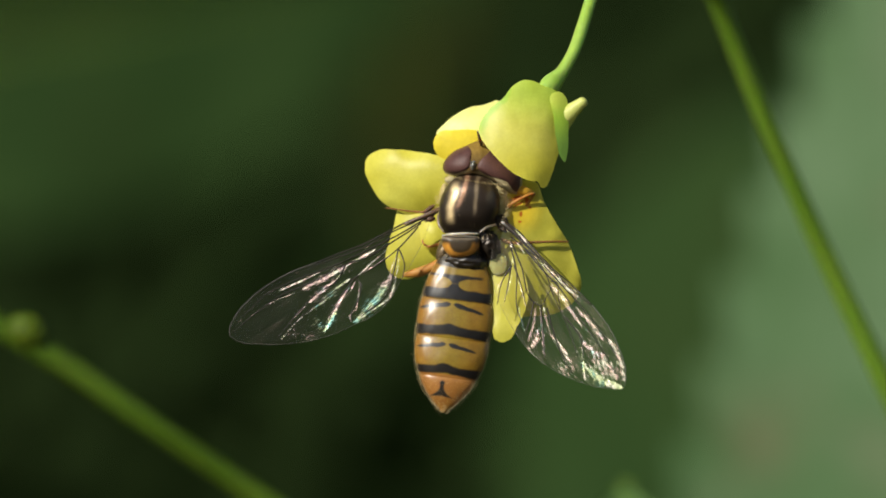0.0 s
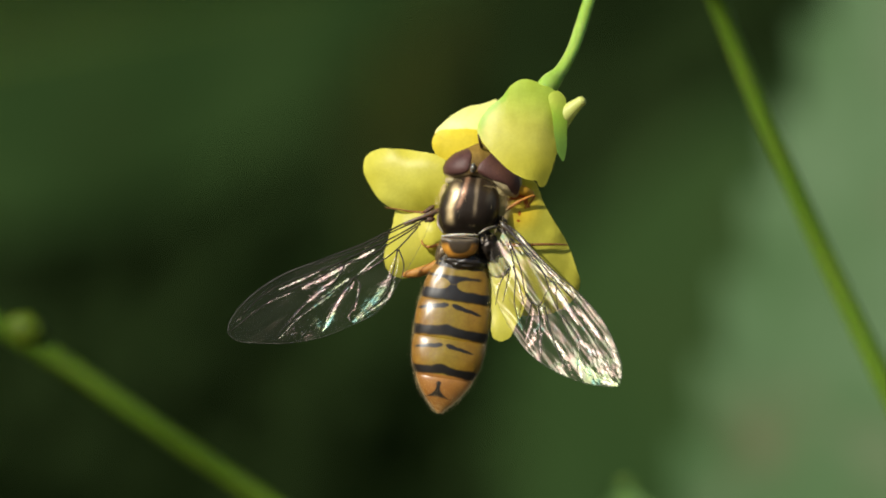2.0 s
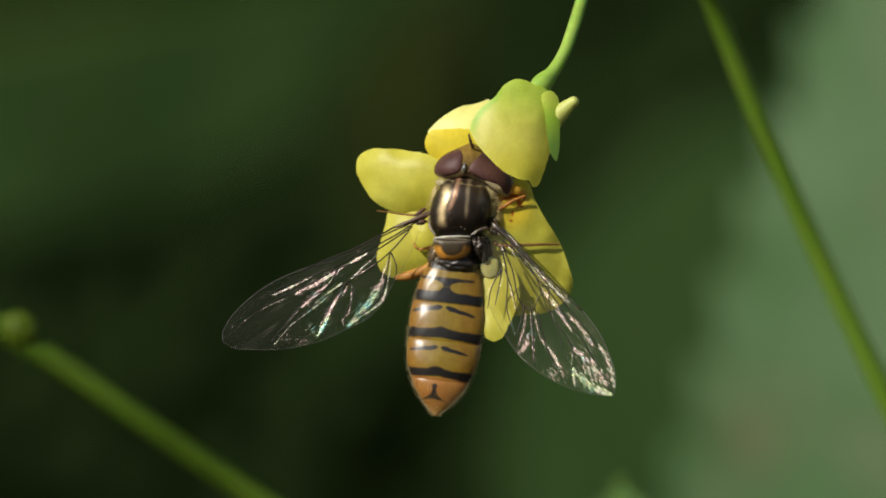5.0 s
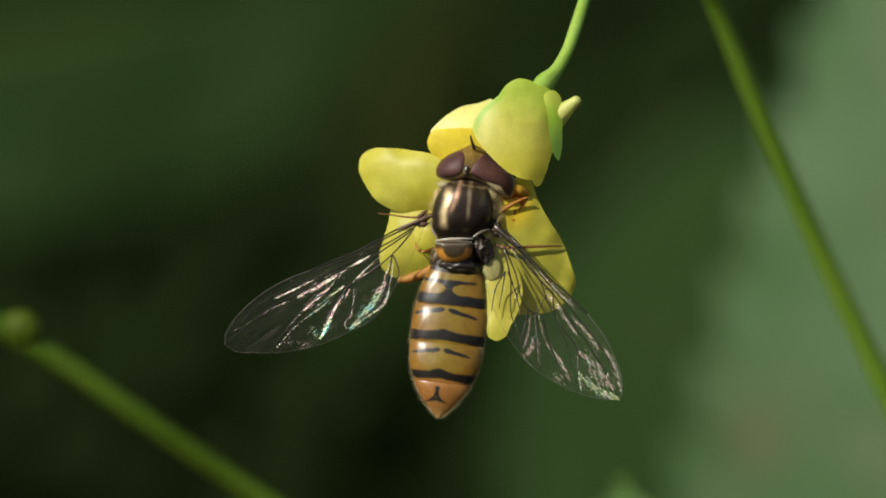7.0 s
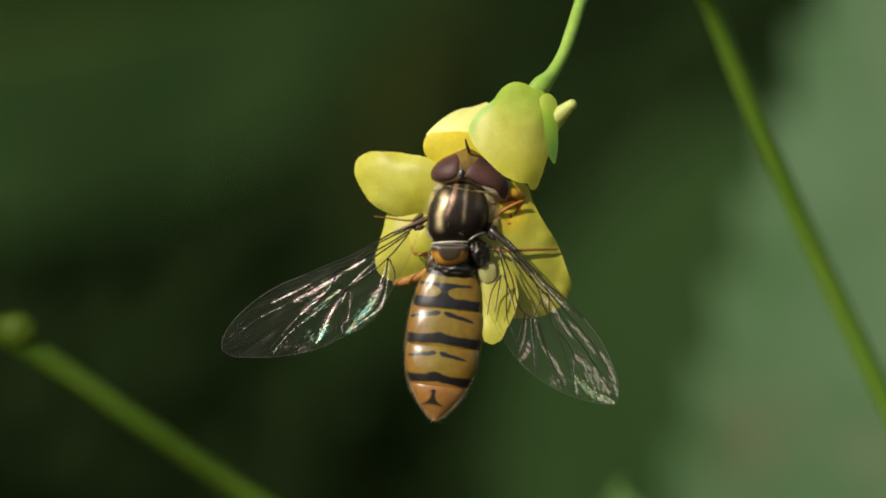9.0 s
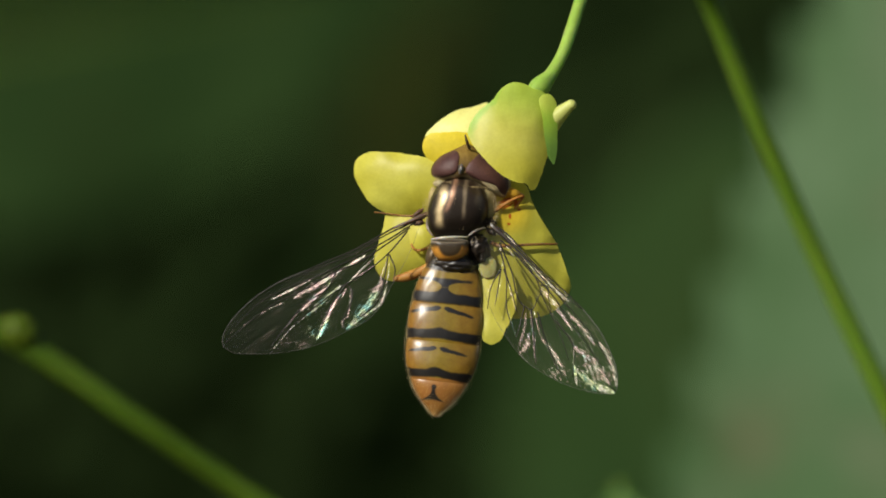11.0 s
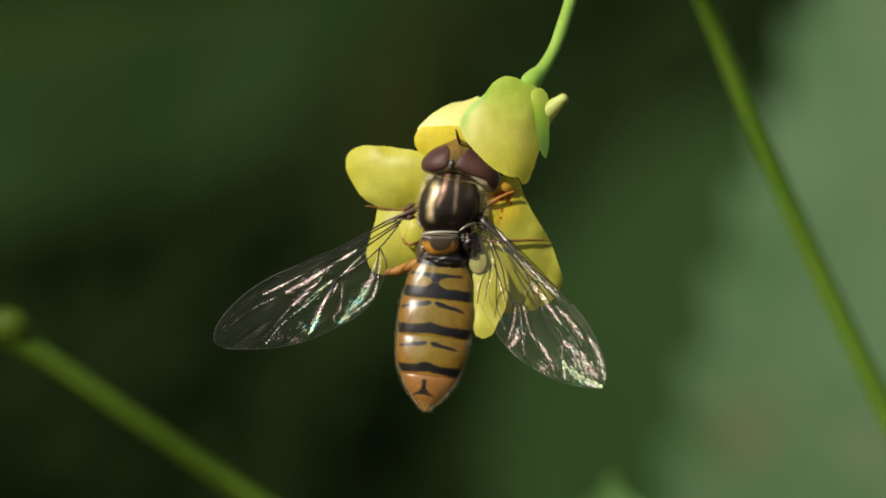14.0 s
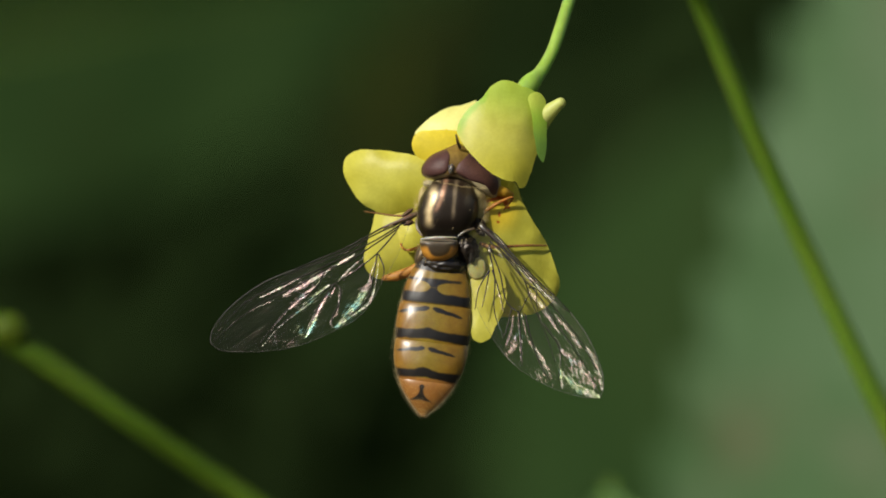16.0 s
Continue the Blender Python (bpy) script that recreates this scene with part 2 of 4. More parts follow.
YOUNG_LEAF = leaf_material("young_leaf", (0.095, 0.19, 0.05), (0.12, 0.22, 0.07), (0.12, 0.20, 0.06), 0.2, 0.5, 0.3)
PALE_LEAF = leaf_material("pale_leaf", (0.055, 0.108, 0.040), (0.090, 0.150, 0.072), (0.108, 0.131, 0.070), 0.2, 0.6, 0.08, 100, 120)
# darker leaf green with the shade already in the colour
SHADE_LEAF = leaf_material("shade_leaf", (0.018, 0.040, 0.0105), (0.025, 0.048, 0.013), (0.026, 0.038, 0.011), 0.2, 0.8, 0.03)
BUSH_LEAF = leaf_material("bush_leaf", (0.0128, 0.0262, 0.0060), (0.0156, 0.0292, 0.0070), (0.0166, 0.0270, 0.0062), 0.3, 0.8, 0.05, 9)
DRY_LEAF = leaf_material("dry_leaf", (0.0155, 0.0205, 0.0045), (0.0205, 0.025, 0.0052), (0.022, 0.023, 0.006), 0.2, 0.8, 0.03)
SOIL = plain_material("soil", (0.02, 0.018, 0.010), (0.045, 0.04, 0.02), 40, 0.9)

# ---- building helpers ----
WHERE = {}


def thing(name, place, label, category, group=""):
    ob = new(name)
    ob.location = place
    WHERE[ob] = Vector(place)
    return tagged(ob, label, category, group)


def part(name, made, mat, parent=None, label="", pivot=None, smooth=True):
    """made: points in the world, faces and, if it has any, a pigment for each point. One mesh, turning about pivot."""
    points, faces, *paint = made
    pivot = Vector(pivot) if pivot is not None else (WHERE[parent] if parent else Vector())
    me = bpy.data.meshes.new(name)
    me.from_pydata([tuple(Vector(p) - pivot) for p in points], [], faces)
    me.polygons.foreach_set("use_smooth", [smooth] * len(me.polygons))
    if paint:
        layer = me.color_attributes.new("pigment", "FLOAT_COLOR", "POINT")
        layer.data.foreach_set("color", [x for c in paint[0] for x in (*c, 1.0)])
    me.materials.append(mat)
    me.update()
    ob = new(name, me)
    ob.location = pivot - (WHERE[parent] if parent else Vector())
    ob.parent = parent
    WHERE[ob] = pivot
    return tagged(ob, label)


def spline(points, n, closed=False):
    """n points along a smooth line through the given ones."""
    p = [Vector(q) for q in points]
    spans = len(p) if closed else len(p) - 1
    found = []
    for k in range(n):
        s = k / n * spans if closed else k / (n - 1) * spans
        i = min(int(s), spans - 1)
        f = s - i
        if closed:
            a, b, c, d = (p[(i + j) % len(p)] for j in (-1, 0, 1, 2))
        else:
            a, b, c, d = (p[max(0, min(len(p) - 1, i + j))] for j in (-1, 0, 1, 2))
        h0, h1, h2 = max((b - a).length, 1e-12), max((c - b).length, 1e-12), max((d - c).length, 1e-12)
        m1 = (c - b) if b == a else ((b - a) / h0 * h1 + (c - b) / h1 * h0) / (h0 + h1) * h1
        m2 = (c - b) if d == c else ((c - b) / h1 * h2 + (d - c) / h2 * h1) / (h1 + h2) * h1
        g, h = f * f, f * f * f
        found.append(b * (2 * h - 3 * g + 1) + m1 * (h - 2 * g + f) + c * (3 * g - 2 * h) + m2 * (h - g))
    return found


def tube(path, radii, n=40, sides=10):
    """A round rod along a smooth line, radii in metres given along it, closed at both ends."""
    line = spline(path, n)
    size = spline([Vector((r, 0, 0)) for r in radii], n)
    points, faces = [], []
    side = None
    for k, p in enumerate(line):
        way = (line[min(k + 1, n - 1)] - line[max(k - 1, 0)]).normalized()
        if side is None:
            side = way.orthogonal().normalized()
        side = (side - way * side.dot(way)).normalized()
        up = way.cross(side)
        for j in range(sides):
            a = 2 * math.pi * j / sides
            points.append(p + (side * math.cos(a) + up * math.sin(a)) * max(size[k].x, 1e-7))
    for k in range(n - 1):
        for j in range(sides):
            a, b = k * sides + j, k * sides + (j + 1) % sides
            faces.append((a, b, b + sides, a + sides))
    faces.append(tuple(reversed(range(sides))))
    faces.append(tuple(range((n - 1) * sides, n * sides)))
    return points, faces


def sheet(nu, nv, place):
    """A net of nu x nv points; place(a, b) with a, b from 0 to 1."""
    points = [place(i / (nu - 1), j / (nv - 1)) for i in range(nu) for j in range(nv)]
    faces = [(i * nv + j, (i + 1) * nv + j, (i + 1) * nv + j + 1, i * nv + j + 1) for i in range(nu - 1) for j in range(nv - 1)]
    return points, faces


def ball(centre, radii, turn=0.0, nu=28, nv=40, dent=None, tilt=0.0):
    """An egg in grid units (radii u, v; depth in mm), turned clockwise by turn degrees."""
    c, ru, rv, rd = at(*centre), radii[0] * GRID, radii[1] * GRID, radii[2] * 0.001
    spin = Matrix.Rotation(radians(turn), 3, "Y") @ Matrix.Rotation(radians(tilt), 3, "X")

    def place(a, b):
        lat, lon = math.pi * (a - 0.5), 2 * math.pi * b
        d = Vector((math.cos(lat) * math.cos(lon), math.cos(lat) * math.sin(lon), math.sin(lat)))
        k = dent(d) if dent else 1.0
        return c + spin @ Vector((d.x * ru, d.y * rd, d.z * rv)) * k
    return sheet(nu, nv, place)


def pillow(outline, centre, rim_d, front, back, paint=None, crown=2.0, n=120, rings=26):
    """A rounded solid with the given outline on the grid: its rim at rim_d mm, swelling forward by front and back by back.
    crown: 2 is round, more is flatter on top. paint(u, v, r) gives the pigment."""
    rim = spline([(u, v, 0) for u, v in outline], n, closed=True)
    cu, cv = centre
    points, faces, paints = [], [], []
    for side, high in ((-1, front), (1, back)):
        base = len(points)
        points.append(at(cu, cv, rim_d + side * high))
        paints.append(paint(cu, cv, 0.0) if paint else (0.5, 0.5, 0.5))
        for i in range(1, rings + 1):
            r = math.sin(0.5 * math.pi * i / rings)
            d = rim_d + side * high * math.sqrt(max(0.0, 1.0 - r ** crown))
            for p in rim:
                u, v = cu + (p.x - cu) * r, cv + (p.y - cv) * r
                points.append(at(u, v, d))
                paints.append(paint(u, v, r) if paint else (0.5, 0.5, 0.5))
        for j in range(n):
            k = (j + 1) % n
            faces.append((base, base + 1 + j, base + 1 + k)[::-side])
            for i in range(rings - 1):
                a, b = base + 1 + i * n + j, base + 1 + i * n + k
                faces.append((a, a + n, b + n, b)[::-side])
    return points, faces, paints


def mixed(a, b, f):
    f = max(0.0, min(1.0, f))
    return tuple(x + (y - x) * f for x, y in zip(a, b))


def step(a, b, x):
    f = max(0.0, min(1.0, (x - a) / (b - a)))
    return f * f * (3 - 2 * f)


def hairs(roots, length, width, seed):
    """Fine tapering bristles from (place, way) pairs."""
    rng = random.Random(seed)
    points, faces = [], []
    for p, way in roots:
        way = (way + Vector((rng.gauss(0, 0.25), rng.gauss(0, 0.25), rng.gauss(0, 0.25)))).normalized()
        s = way.orthogonal().normalized()
        o = way.cross(s)
        tall = length * rng.uniform(0.5, 1.2)
        bend = Vector((rng.gauss(0, 0.15), rng.gauss(0, 0.15), -0.12)) * tall
        n = len(points)
        for k, w in ((0.0, 1.0), (0.5, 0.7)):
            for j in range(3):
                a = 2.0944 * j
                points.append(p + way * tall * k + bend * k * k + (s * math.cos(a) + o * math.sin(a)) * width * w)
        points.append(p + way * tall + bend)
        for j in range(3):
            i = (j + 1) % 3
            faces += [(n + j, n + i, n + 3 + i, n + 3 + j), (n + 3 + j, n + 3 + i, n + 6)]
    return points, faces


# ---- ground and distance ----
def ground():
    def place(a, b):
        r = 60.0 * a ** 3
        w = 2 * math.pi * b
        p = Vector((r * math.cos(w), r * math.sin(w), 0))
        p.z = 0.012 * noise.noise(p * 6) if r < 3 else 0.0
        return p
    tagged(part("ground", sheet(50, 72, place), SOIL), "dark bare soil under the plants", "ground", kind="structure")


def bank_place(x, z):
    """The face of the leafy bank behind the flower: it bellies out and falls back in places."""
    dip = 0.004 * noise.noise(Vector((x * 5.0 + 3.1, z * 4.0 + 0.7, 2.0))) + 0.002 * noise.noise(Vector((x * 14, z * 12, 5.0)))
    # recess added below 0.428 m so the lower face catches less sun
    under = 0.82 * 0.015 * math.log1p(math.exp(min(40.0, (0.428 - z) / 0.015)))
    return Vector((x, 1.15 + 0.10 * x * x + dip + 0.10 * z + under, z))


def undergrowth():
    """A bank clad in small dark leaves well behind the flower, too far off to tell apart."""
    rng = random.Random(5)
    points, faces = [], []
    for _ in range(30000):
        x, z = rng.gauss(0, 0.42), rng.uniform(0.0, 1.15)
        p = bank_place(x, z) - Vector((0, rng.uniform(0.0, 0.018), 0))
        turn = Euler((rng.gauss(1.15, 0.30), rng.gauss(-0.15, 0.30), rng.gauss(0, 0.5))).to_matrix() @ Matrix.Rotation(rng.uniform(0, 6.28), 3, "Z")
        long, wide = rng.uniform(0.014, 0.032), rng.uniform(0.006, 0.012)
        n = len(points)
        for s, w, h in ((0, 0.05, 0), (0.3, 0.9, 0.08), (0.65, 0.75, 0.06), (1.0, 0.0, -0.1)):
            for side in (-1, 0, 1):
                points.append(p + turn @ Vector((side * w * wide, s * long, h * long - abs(side) * 0.002)))
        for k in range(3):
            for j in range(2):
                a = n + 3 * k + j
                faces.append((a, a + 1, a + 4, a + 3))
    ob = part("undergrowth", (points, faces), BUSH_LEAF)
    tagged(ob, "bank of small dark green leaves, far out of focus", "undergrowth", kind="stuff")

    def bank(a, b):
        x = -1.8 + 3.6 * a
        if b < 0.6:
            return bank_place(x, -0.02 + 1.25 * b / 0.6)
        f = (b - 0.6) / 0.4
        p = bank_place(x, 1.23)
        return p + Vector((0, 1.3 * f, 0.16 * math.sin(math.pi * min(1.0, f * 1.6)) - 1.27 * f * f))
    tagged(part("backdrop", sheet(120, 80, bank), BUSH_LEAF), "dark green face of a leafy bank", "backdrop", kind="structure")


# ---- plants round the flower ----
def blade(base, tip, width, face, teeth=14, fold=0.18, droop=0.12, nu=260, nv=17):
    """A toothed leaf from base to tip, half as wide as width on each side, its upper side towards face."""
    base, tip = Vector(base), Vector(tip)
    way = tip - base
    long = way.length
    along = way.normalized()
    up = (Vector(face) - along * along.dot(Vector(face))).normalized()
    side = along.cross(up)

    def place(a, b):
        s = 2 * b - 1
        w = width * 0.5 * (math.sin(math.pi * a ** 0.8) ** 0.75 + 0.02)
        tooth = 1.0 - 0.10 * ((a * teeth) % 1.0) * abs(s) ** 6
        wave = 0.03 * width * math.sin(a * 17 + 2 * s) * s * s
        rib = -0.012 * width * math.exp(-(s * 9) ** 2)
        return base + way * a + side * s * w * tooth + up * (fold * abs(s) * w - droop * long * (a - 0.3) ** 2 + wave + rib)
    return sheet(nu, nv, place), spline([place(k / 8, 0.5) - up * 0.0004 for k in range(9)], 9)


def leafy_plant(foot, top, leaves, mat, label, thickness=0.0016, group="background plants"):
    """A stalk from the ground with toothed leaves on petioles; leaves: base, tip, width, face."""
    plant = thing("leafy_plant", foot, label, "plant", group)
    mid = Vector(foot).lerp(Vector(top), 0.55) + Vector((0.012, 0.004, 0.0))
    part("stalk", tube([foot, mid, top], [thickness * 1.4, thickness, thickness * 0.6], 40, 10), STALK_DARK, plant)
    for base, tip, width, face, *teeth in leaves:
        net, rib = blade(base, tip, width, face, *teeth)
        leaf = part("leaf", net, mat, plant)
        part("midrib", tube(rib, [0.0011, 0.0008, 0.0003], 30, 8), STALK_DARK, leaf)
        k = max(0.0, min(1.0, (Vector(base).z - 0.05 - Vector(foot).z) / (Vector(top).z - Vector(foot).z)))
        joint = Vector(foot).lerp(mid, k / 0.55) if k < 0.55 else mid.lerp(Vector(top), (k - 0.55) / 0.45)
        bow = joint.lerp(Vector(base), 0.5) + Vector((0, 0, 0.012))
        part("petiole", tube([joint, bow, base], [0.0013, 0.001, 0.0011], 20, 8), STALK_DARK, leaf)
    return plant


def surroundings():
    # the broad pale leaf and its plant
    broad = leafy_plant(at(3300, 441, 215) * Vector((1, 1, 0)), at(3300, -900, 215),
                [(at(2865, -1500, 195), at(1112, 2300, 175), 0.0545, (-0.35, -1, 0.45), 27)], PALE_LEAF,
                "plant with one broad pale green toothed leaf, behind the flower", 0.002)
    # a withered patch near the leaf's edge
    leaf, spot = next(o for o in broad.children if o.name.startswith("leaf")), at(1345, 772, 185)
    amount = []
    for q in leaf.data.vertices:
        p = q.co + WHERE[broad]
        r = math.hypot((p.x - spot.x) / 0.0019, (p.z - spot.z) / 0.0028)
        amount.append(0.6 * math.exp(-r * r) * (0.7 + 0.6 * noise.noise(p * 700)))
    leaf.data.attributes.new("withered", "FLOAT", "POINT").data.foreach_set("value", amount)
    leafy_plant(at(1350, 441, 75) * Vector((1, 1, 0)), at(1350, 1500, 75),
                [(at(1200, 1350, 74), at(1085, 882, 68), 0.0125, (-0.5, -0.8, 0.5))], YOUNG_LEAF,
                "small plant with a bright green young leaf, low behind the flower", 0.0012)
    # two dark leaves added to set broad tones in the blurred background
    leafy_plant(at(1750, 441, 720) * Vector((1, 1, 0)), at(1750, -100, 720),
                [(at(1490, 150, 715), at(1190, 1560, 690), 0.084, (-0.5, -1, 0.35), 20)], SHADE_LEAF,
                "plant with a dark green leaf, shade put in its colour, behind the broad leaf", 0.003)
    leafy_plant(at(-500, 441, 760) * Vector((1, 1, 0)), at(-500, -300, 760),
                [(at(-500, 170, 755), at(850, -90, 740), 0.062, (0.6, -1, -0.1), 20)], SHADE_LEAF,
                "plant with a dark green leaf, shade put in its colour, far behind the fly", 0.003)
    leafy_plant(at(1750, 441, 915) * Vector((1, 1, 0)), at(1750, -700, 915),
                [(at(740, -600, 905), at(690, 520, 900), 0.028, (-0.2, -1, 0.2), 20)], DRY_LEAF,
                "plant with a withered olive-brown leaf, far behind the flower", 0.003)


def flower_stalk():
    """The tall stalk that bears the flower, and the leaning one with a knot."""
    foot = at(2300, 441, 22) * Vector((1, 1, 0))
    s = thing("flower_stalk", foot, "slender smooth green stalk leaning over, bearing the flower", "plant stalk", "stalks")
    way = [foot, (0.038, 0.022, 0.12), (0.036, 0.022, 0.30), at(2080, 1700, 28), at(1830, 1215, 28), at(1580, 705, 28), at(1450, 430, 28), at(1360, 225, 27), at(1268, 0, 25),
           at(1165, -190, 13), at(1120, -260, 12)]
    g = GRID
    part("stem", tube(way, [38 * g, 36 * g, 32 * g, 29 * g, 25 * g, 21.5 * g, 20 * g, 19 * g, 18 * g, 17 * g, 14 * g], 140, 14), STALK, s)
    part("knot", ball((1118, -264, 12), (22, 26, 0.5), 20, 12, 16), STALK, s)
    foot = at(2000, 441, 40) * Vector((1, 1, 0))
    s = thing("leaning_stalk", foot, "leaning green stalk with a swollen knot near its end", "plant stalk", "stalks")
    way = [foot, (0.040, 0.036, 0.15), (0.034, 0.036, 0.34), at(1350, 1510, 35), at(900, 1180, 35), at(617, 989, 34), at(436, 866, 34), at(237, 731, 33), at(94, 634, 33),
           at(0, 580, 33), at(-120, 520, 33)]
    part("stem", tube(way, [48 * g, 46 * g, 42 * g, 36 * g, 31 * g, 27 * g, 24 * g, 23.5 * g, 25 * g, 25 * g, 22 * g], 140, 14), STALK_DULL, s)
    part("knot", ball((50, 588, 32.7), (41, 33, 0.7), 33, 24, 32, lambda d: 1 + 0.08 * noise.noise(d * 2.2)), KNOT, s, "yellower swollen knot")
    part("stem_tip", ball((-122, 519, 33), (24, 22, 0.5), 30, 12, 16), STALK_DULL, s)


ground()
undergrowth()
surroundings()
flower_stalk()


# ---- the flower ----
# the upper petal's strong sunlight is put into this paler yellow
SUNLIT = (0.95, 0.90, 0.31)
YELLOW, LEMON, DEEP, LIME = (0.60, 0.54, 0.043), (0.63, 0.60, 0.108), (0.93, 0.64, 0.03), (0.36, 0.56, 0.055)


def petal(name, outline, centre, d0, slope, bulge, paint, parent, label="", ruffle=0.06, seed=1, rings=22, n=168, fold=None):
    """A thin curved petal: an outline on the grid, leaning by slope (mm per 100 squares), swelling forward by bulge mm."""
    rim = spline([(u, v, 0) for u, v in outline], n, closed=True)
    cu, cv = centre
    wide = max(abs(p.x - cu) for p in rim)
    tall = max(abs(p.y - cv) for p in rim)
    points, faces, paints = [], [], []

    def put(u, v, r):
        ragged = 0.8 * r ** 6
        u += ragged * noise.noise(Vector((u * 0.14, v * 0.14, seed + 0.5)))
        v += ragged * noise.noise(Vector((u * 0.14, v * 0.14, seed + 20.5)))
        wave = ruffle * r * r * noise.noise(Vector((u * 0.022, v * 0.022, seed * 7.3)))
        d = d0 + slope[0] * (u - cu) / 100 + slope[1] * (v - cv) / 100 - bulge * (1 - ((u - cu) / wide) ** 2 - ((v - cv) / tall) ** 2) + wave * 2
        points.append(at(u, v, d + (fold(u, v) if fold else 0.0)))
        w = math.atan2(v - cv, u - cu)
        ray = 1.0 - 0.05 * r * (0.4 + noise.noise(Vector((w * 9.0, r * 1.2, seed)))) - 0.04 * r * noise.noise(Vector((w * 24.0, r * 2.0, seed + 5)))
        ray += 0.10 * noise.noise(Vector((u * 0.045, v * 0.045, seed))) + 0.06 * step(0.93, 1.0, r)
        paints.append(tuple(min(0.95, x * ray) for x in paint(u, v, r)))
    put(cu, cv, 0.0)
    for i in range(1, rings + 1):
        r = i / rings
        for p in rim:
            put(cu + (p.x - cu) * r, cv + (p.y - cv) * r, r)
    for j in range(n):
        faces.append((0, 1 + j, 1 + (j + 1) % n))
    for i in range(rings - 1):
        for j in range(n):
            a, b = 1 + i * n + j, 1 + i * n + (j + 1) % n
            faces.append((a, a + n, b + n, b))
    return part(name, (points, faces, paints), PETAL, parent, label)


def flower():
    joint = at(1165, -190, 13)
    f = thing("balsam_flower", joint, "small yellow balsam flower hanging from a green pedicel", "flower")
    g = GRID
    part("pedicel", tube([joint, at(1104, -100, 7), at(1073, -50, 5), at(1046, 0, 3), at(1030, 50, 2.0), at(1011, 100, 1.0), at(993, 130, 0.6), at(973, 152, 0.2), at(952, 185, -0.1)],
                         [11 * g, 10 * g, 10 * g, 10.5 * g, 11 * g, 10.5 * g, 12 * g, 18 * g, 14 * g], 80, 14), PEDICEL, f, "bright green curved pedicel")

    def hood(u, v, r):
        jag = 0.05 * noise.noise(Vector((u * 0.11, v * 0.11, 4)))
        rim = step(0.76, 0.92, r + jag) * step(925, 895, u) * step(255, 215, v)
        top = step(240, 150, v - 0.15 * (u - 920)) * 0.7
        low = step(235, 300, v) * 0.7
        return mixed(mixed(LEMON, YELLOW, low), LIME, max(rim, top))

    def yellow(u, v, r):
        return mixed(YELLOW, LEMON, 0.5 + 0.5 * noise.noise(Vector((u * 0.012, v * 0.012, 3))))

    def throat(u, v, r):
        col = mixed(tuple(0.88 * x for x in yellow(u, v, r)), DEEP, 0.75 * step(62, 18, math.hypot(u - 912, v - 366)))
        wob = 2.5 * noise.noise(Vector((u * 0.12, v * 0.12, 9)))
        for su, sv, w, h, lean in ((916, 351, 18, 3.2, -0.25), (919, 361, 12, 2.6, -0.65), (933, 358, 4.5, 8, 0.0), (928, 350, 9, 2.5, 0.3),
                                   (922, 379, 2.6, 5, -0.2), (920, 392, 3.2, 2.6, 0.0), (938, 367, 3, 2.5, 0.0)):
            across = (v - sv) - lean * (u - su) + wob
            col = mixed(col, (0.50, 0.075, 0.005), 0.95 * step(1.35, 0.6, math.hypot((u - su) / w, across / h)))
        return col

    def shaded(u, v, r):
        return mixed(tuple(1.2 * x for x in YELLOW), DEEP, 0.4)

    petal("hood_petal", [(964, 153), (948, 145), (926, 142), (908, 152), (892, 172), (866, 194), (851, 217), (847, 232), (854, 249), (872, 272), (890, 291), (917, 312),
                         (938, 320), (952, 323), (958, 332), (964, 332), (975, 312), (986, 280), (995, 250), (998, 205), (993, 174), (979, 158)],
          (920, 232), -0.85, (0.1, -0.45), 0.45, hood, f, "pale yellow hood petal with a green rim, folded along one side", 0.05, 1, 60, 280,
          lambda u, v: 0.8 * 0.06 * math.log1p(math.exp((u - 974 + 0.13 * (v - 165)) / 6)))
    petal("keel", [(977, 166), (989, 162), (1000, 170), (1005, 195), (1006, 240), (1004, 272), (999, 287), (992, 278), (985, 250), (980, 205)],
          (993, 222), -0.80, (1.1, -0.3), 0.12, lambda u, v, r: mixed(mixed(LEMON, LIME, 0.5 + 0.5 * step(175, 215, v)), (0.17, 0.34, 0.07), step(200, 270, v) * 0.85), f, "green keel along the hood", 0.03, 2, 10, 60)
    part("spur", (*(lambda m: (m[0], m[1], [(0.66, 0.70, 0.22)] * len(m[0])))(
        tube([at(965, 240, 0.2), at(993, 215, -0.3), at(1016, 193, -0.6), at(1031, 181, -0.7)], [22 * g, 19 * g, 13 * g, 9 * g], 30, 16)),), PETAL, f, "pale yellow spur")
    part("spur_tip", (*(lambda m: (m[0], m[1], [(0.66, 0.70, 0.22)] * len(m[0])))(ball((1030, 182, -0.7), (10, 9.5, 0.21), 0, 12, 18)),), PETAL, f)
    petal("upper_petal", [(880, 178), (858, 185), (832, 190), (808, 202), (790, 216), (773, 238), (790, 242), (815, 241), (845, 243), (868, 230)],
          (830, 212), 1.2, (-0.4, -1.2), 0.25, lambda u, v, r: SUNLIT, f, "lemon-yellow upper petal, painted brighter as if in full sun", 0.05, 3)
    petal("upper_petal", [(775, 236), (767, 254), (772, 272), (790, 285), (830, 300), (870, 290), (870, 240), (845, 231), (810, 230)],
          (815, 258), 0.6, (0.0, -0.2), 0.15, shaded, f, "deep yellow inner petal", 0.05, 4)
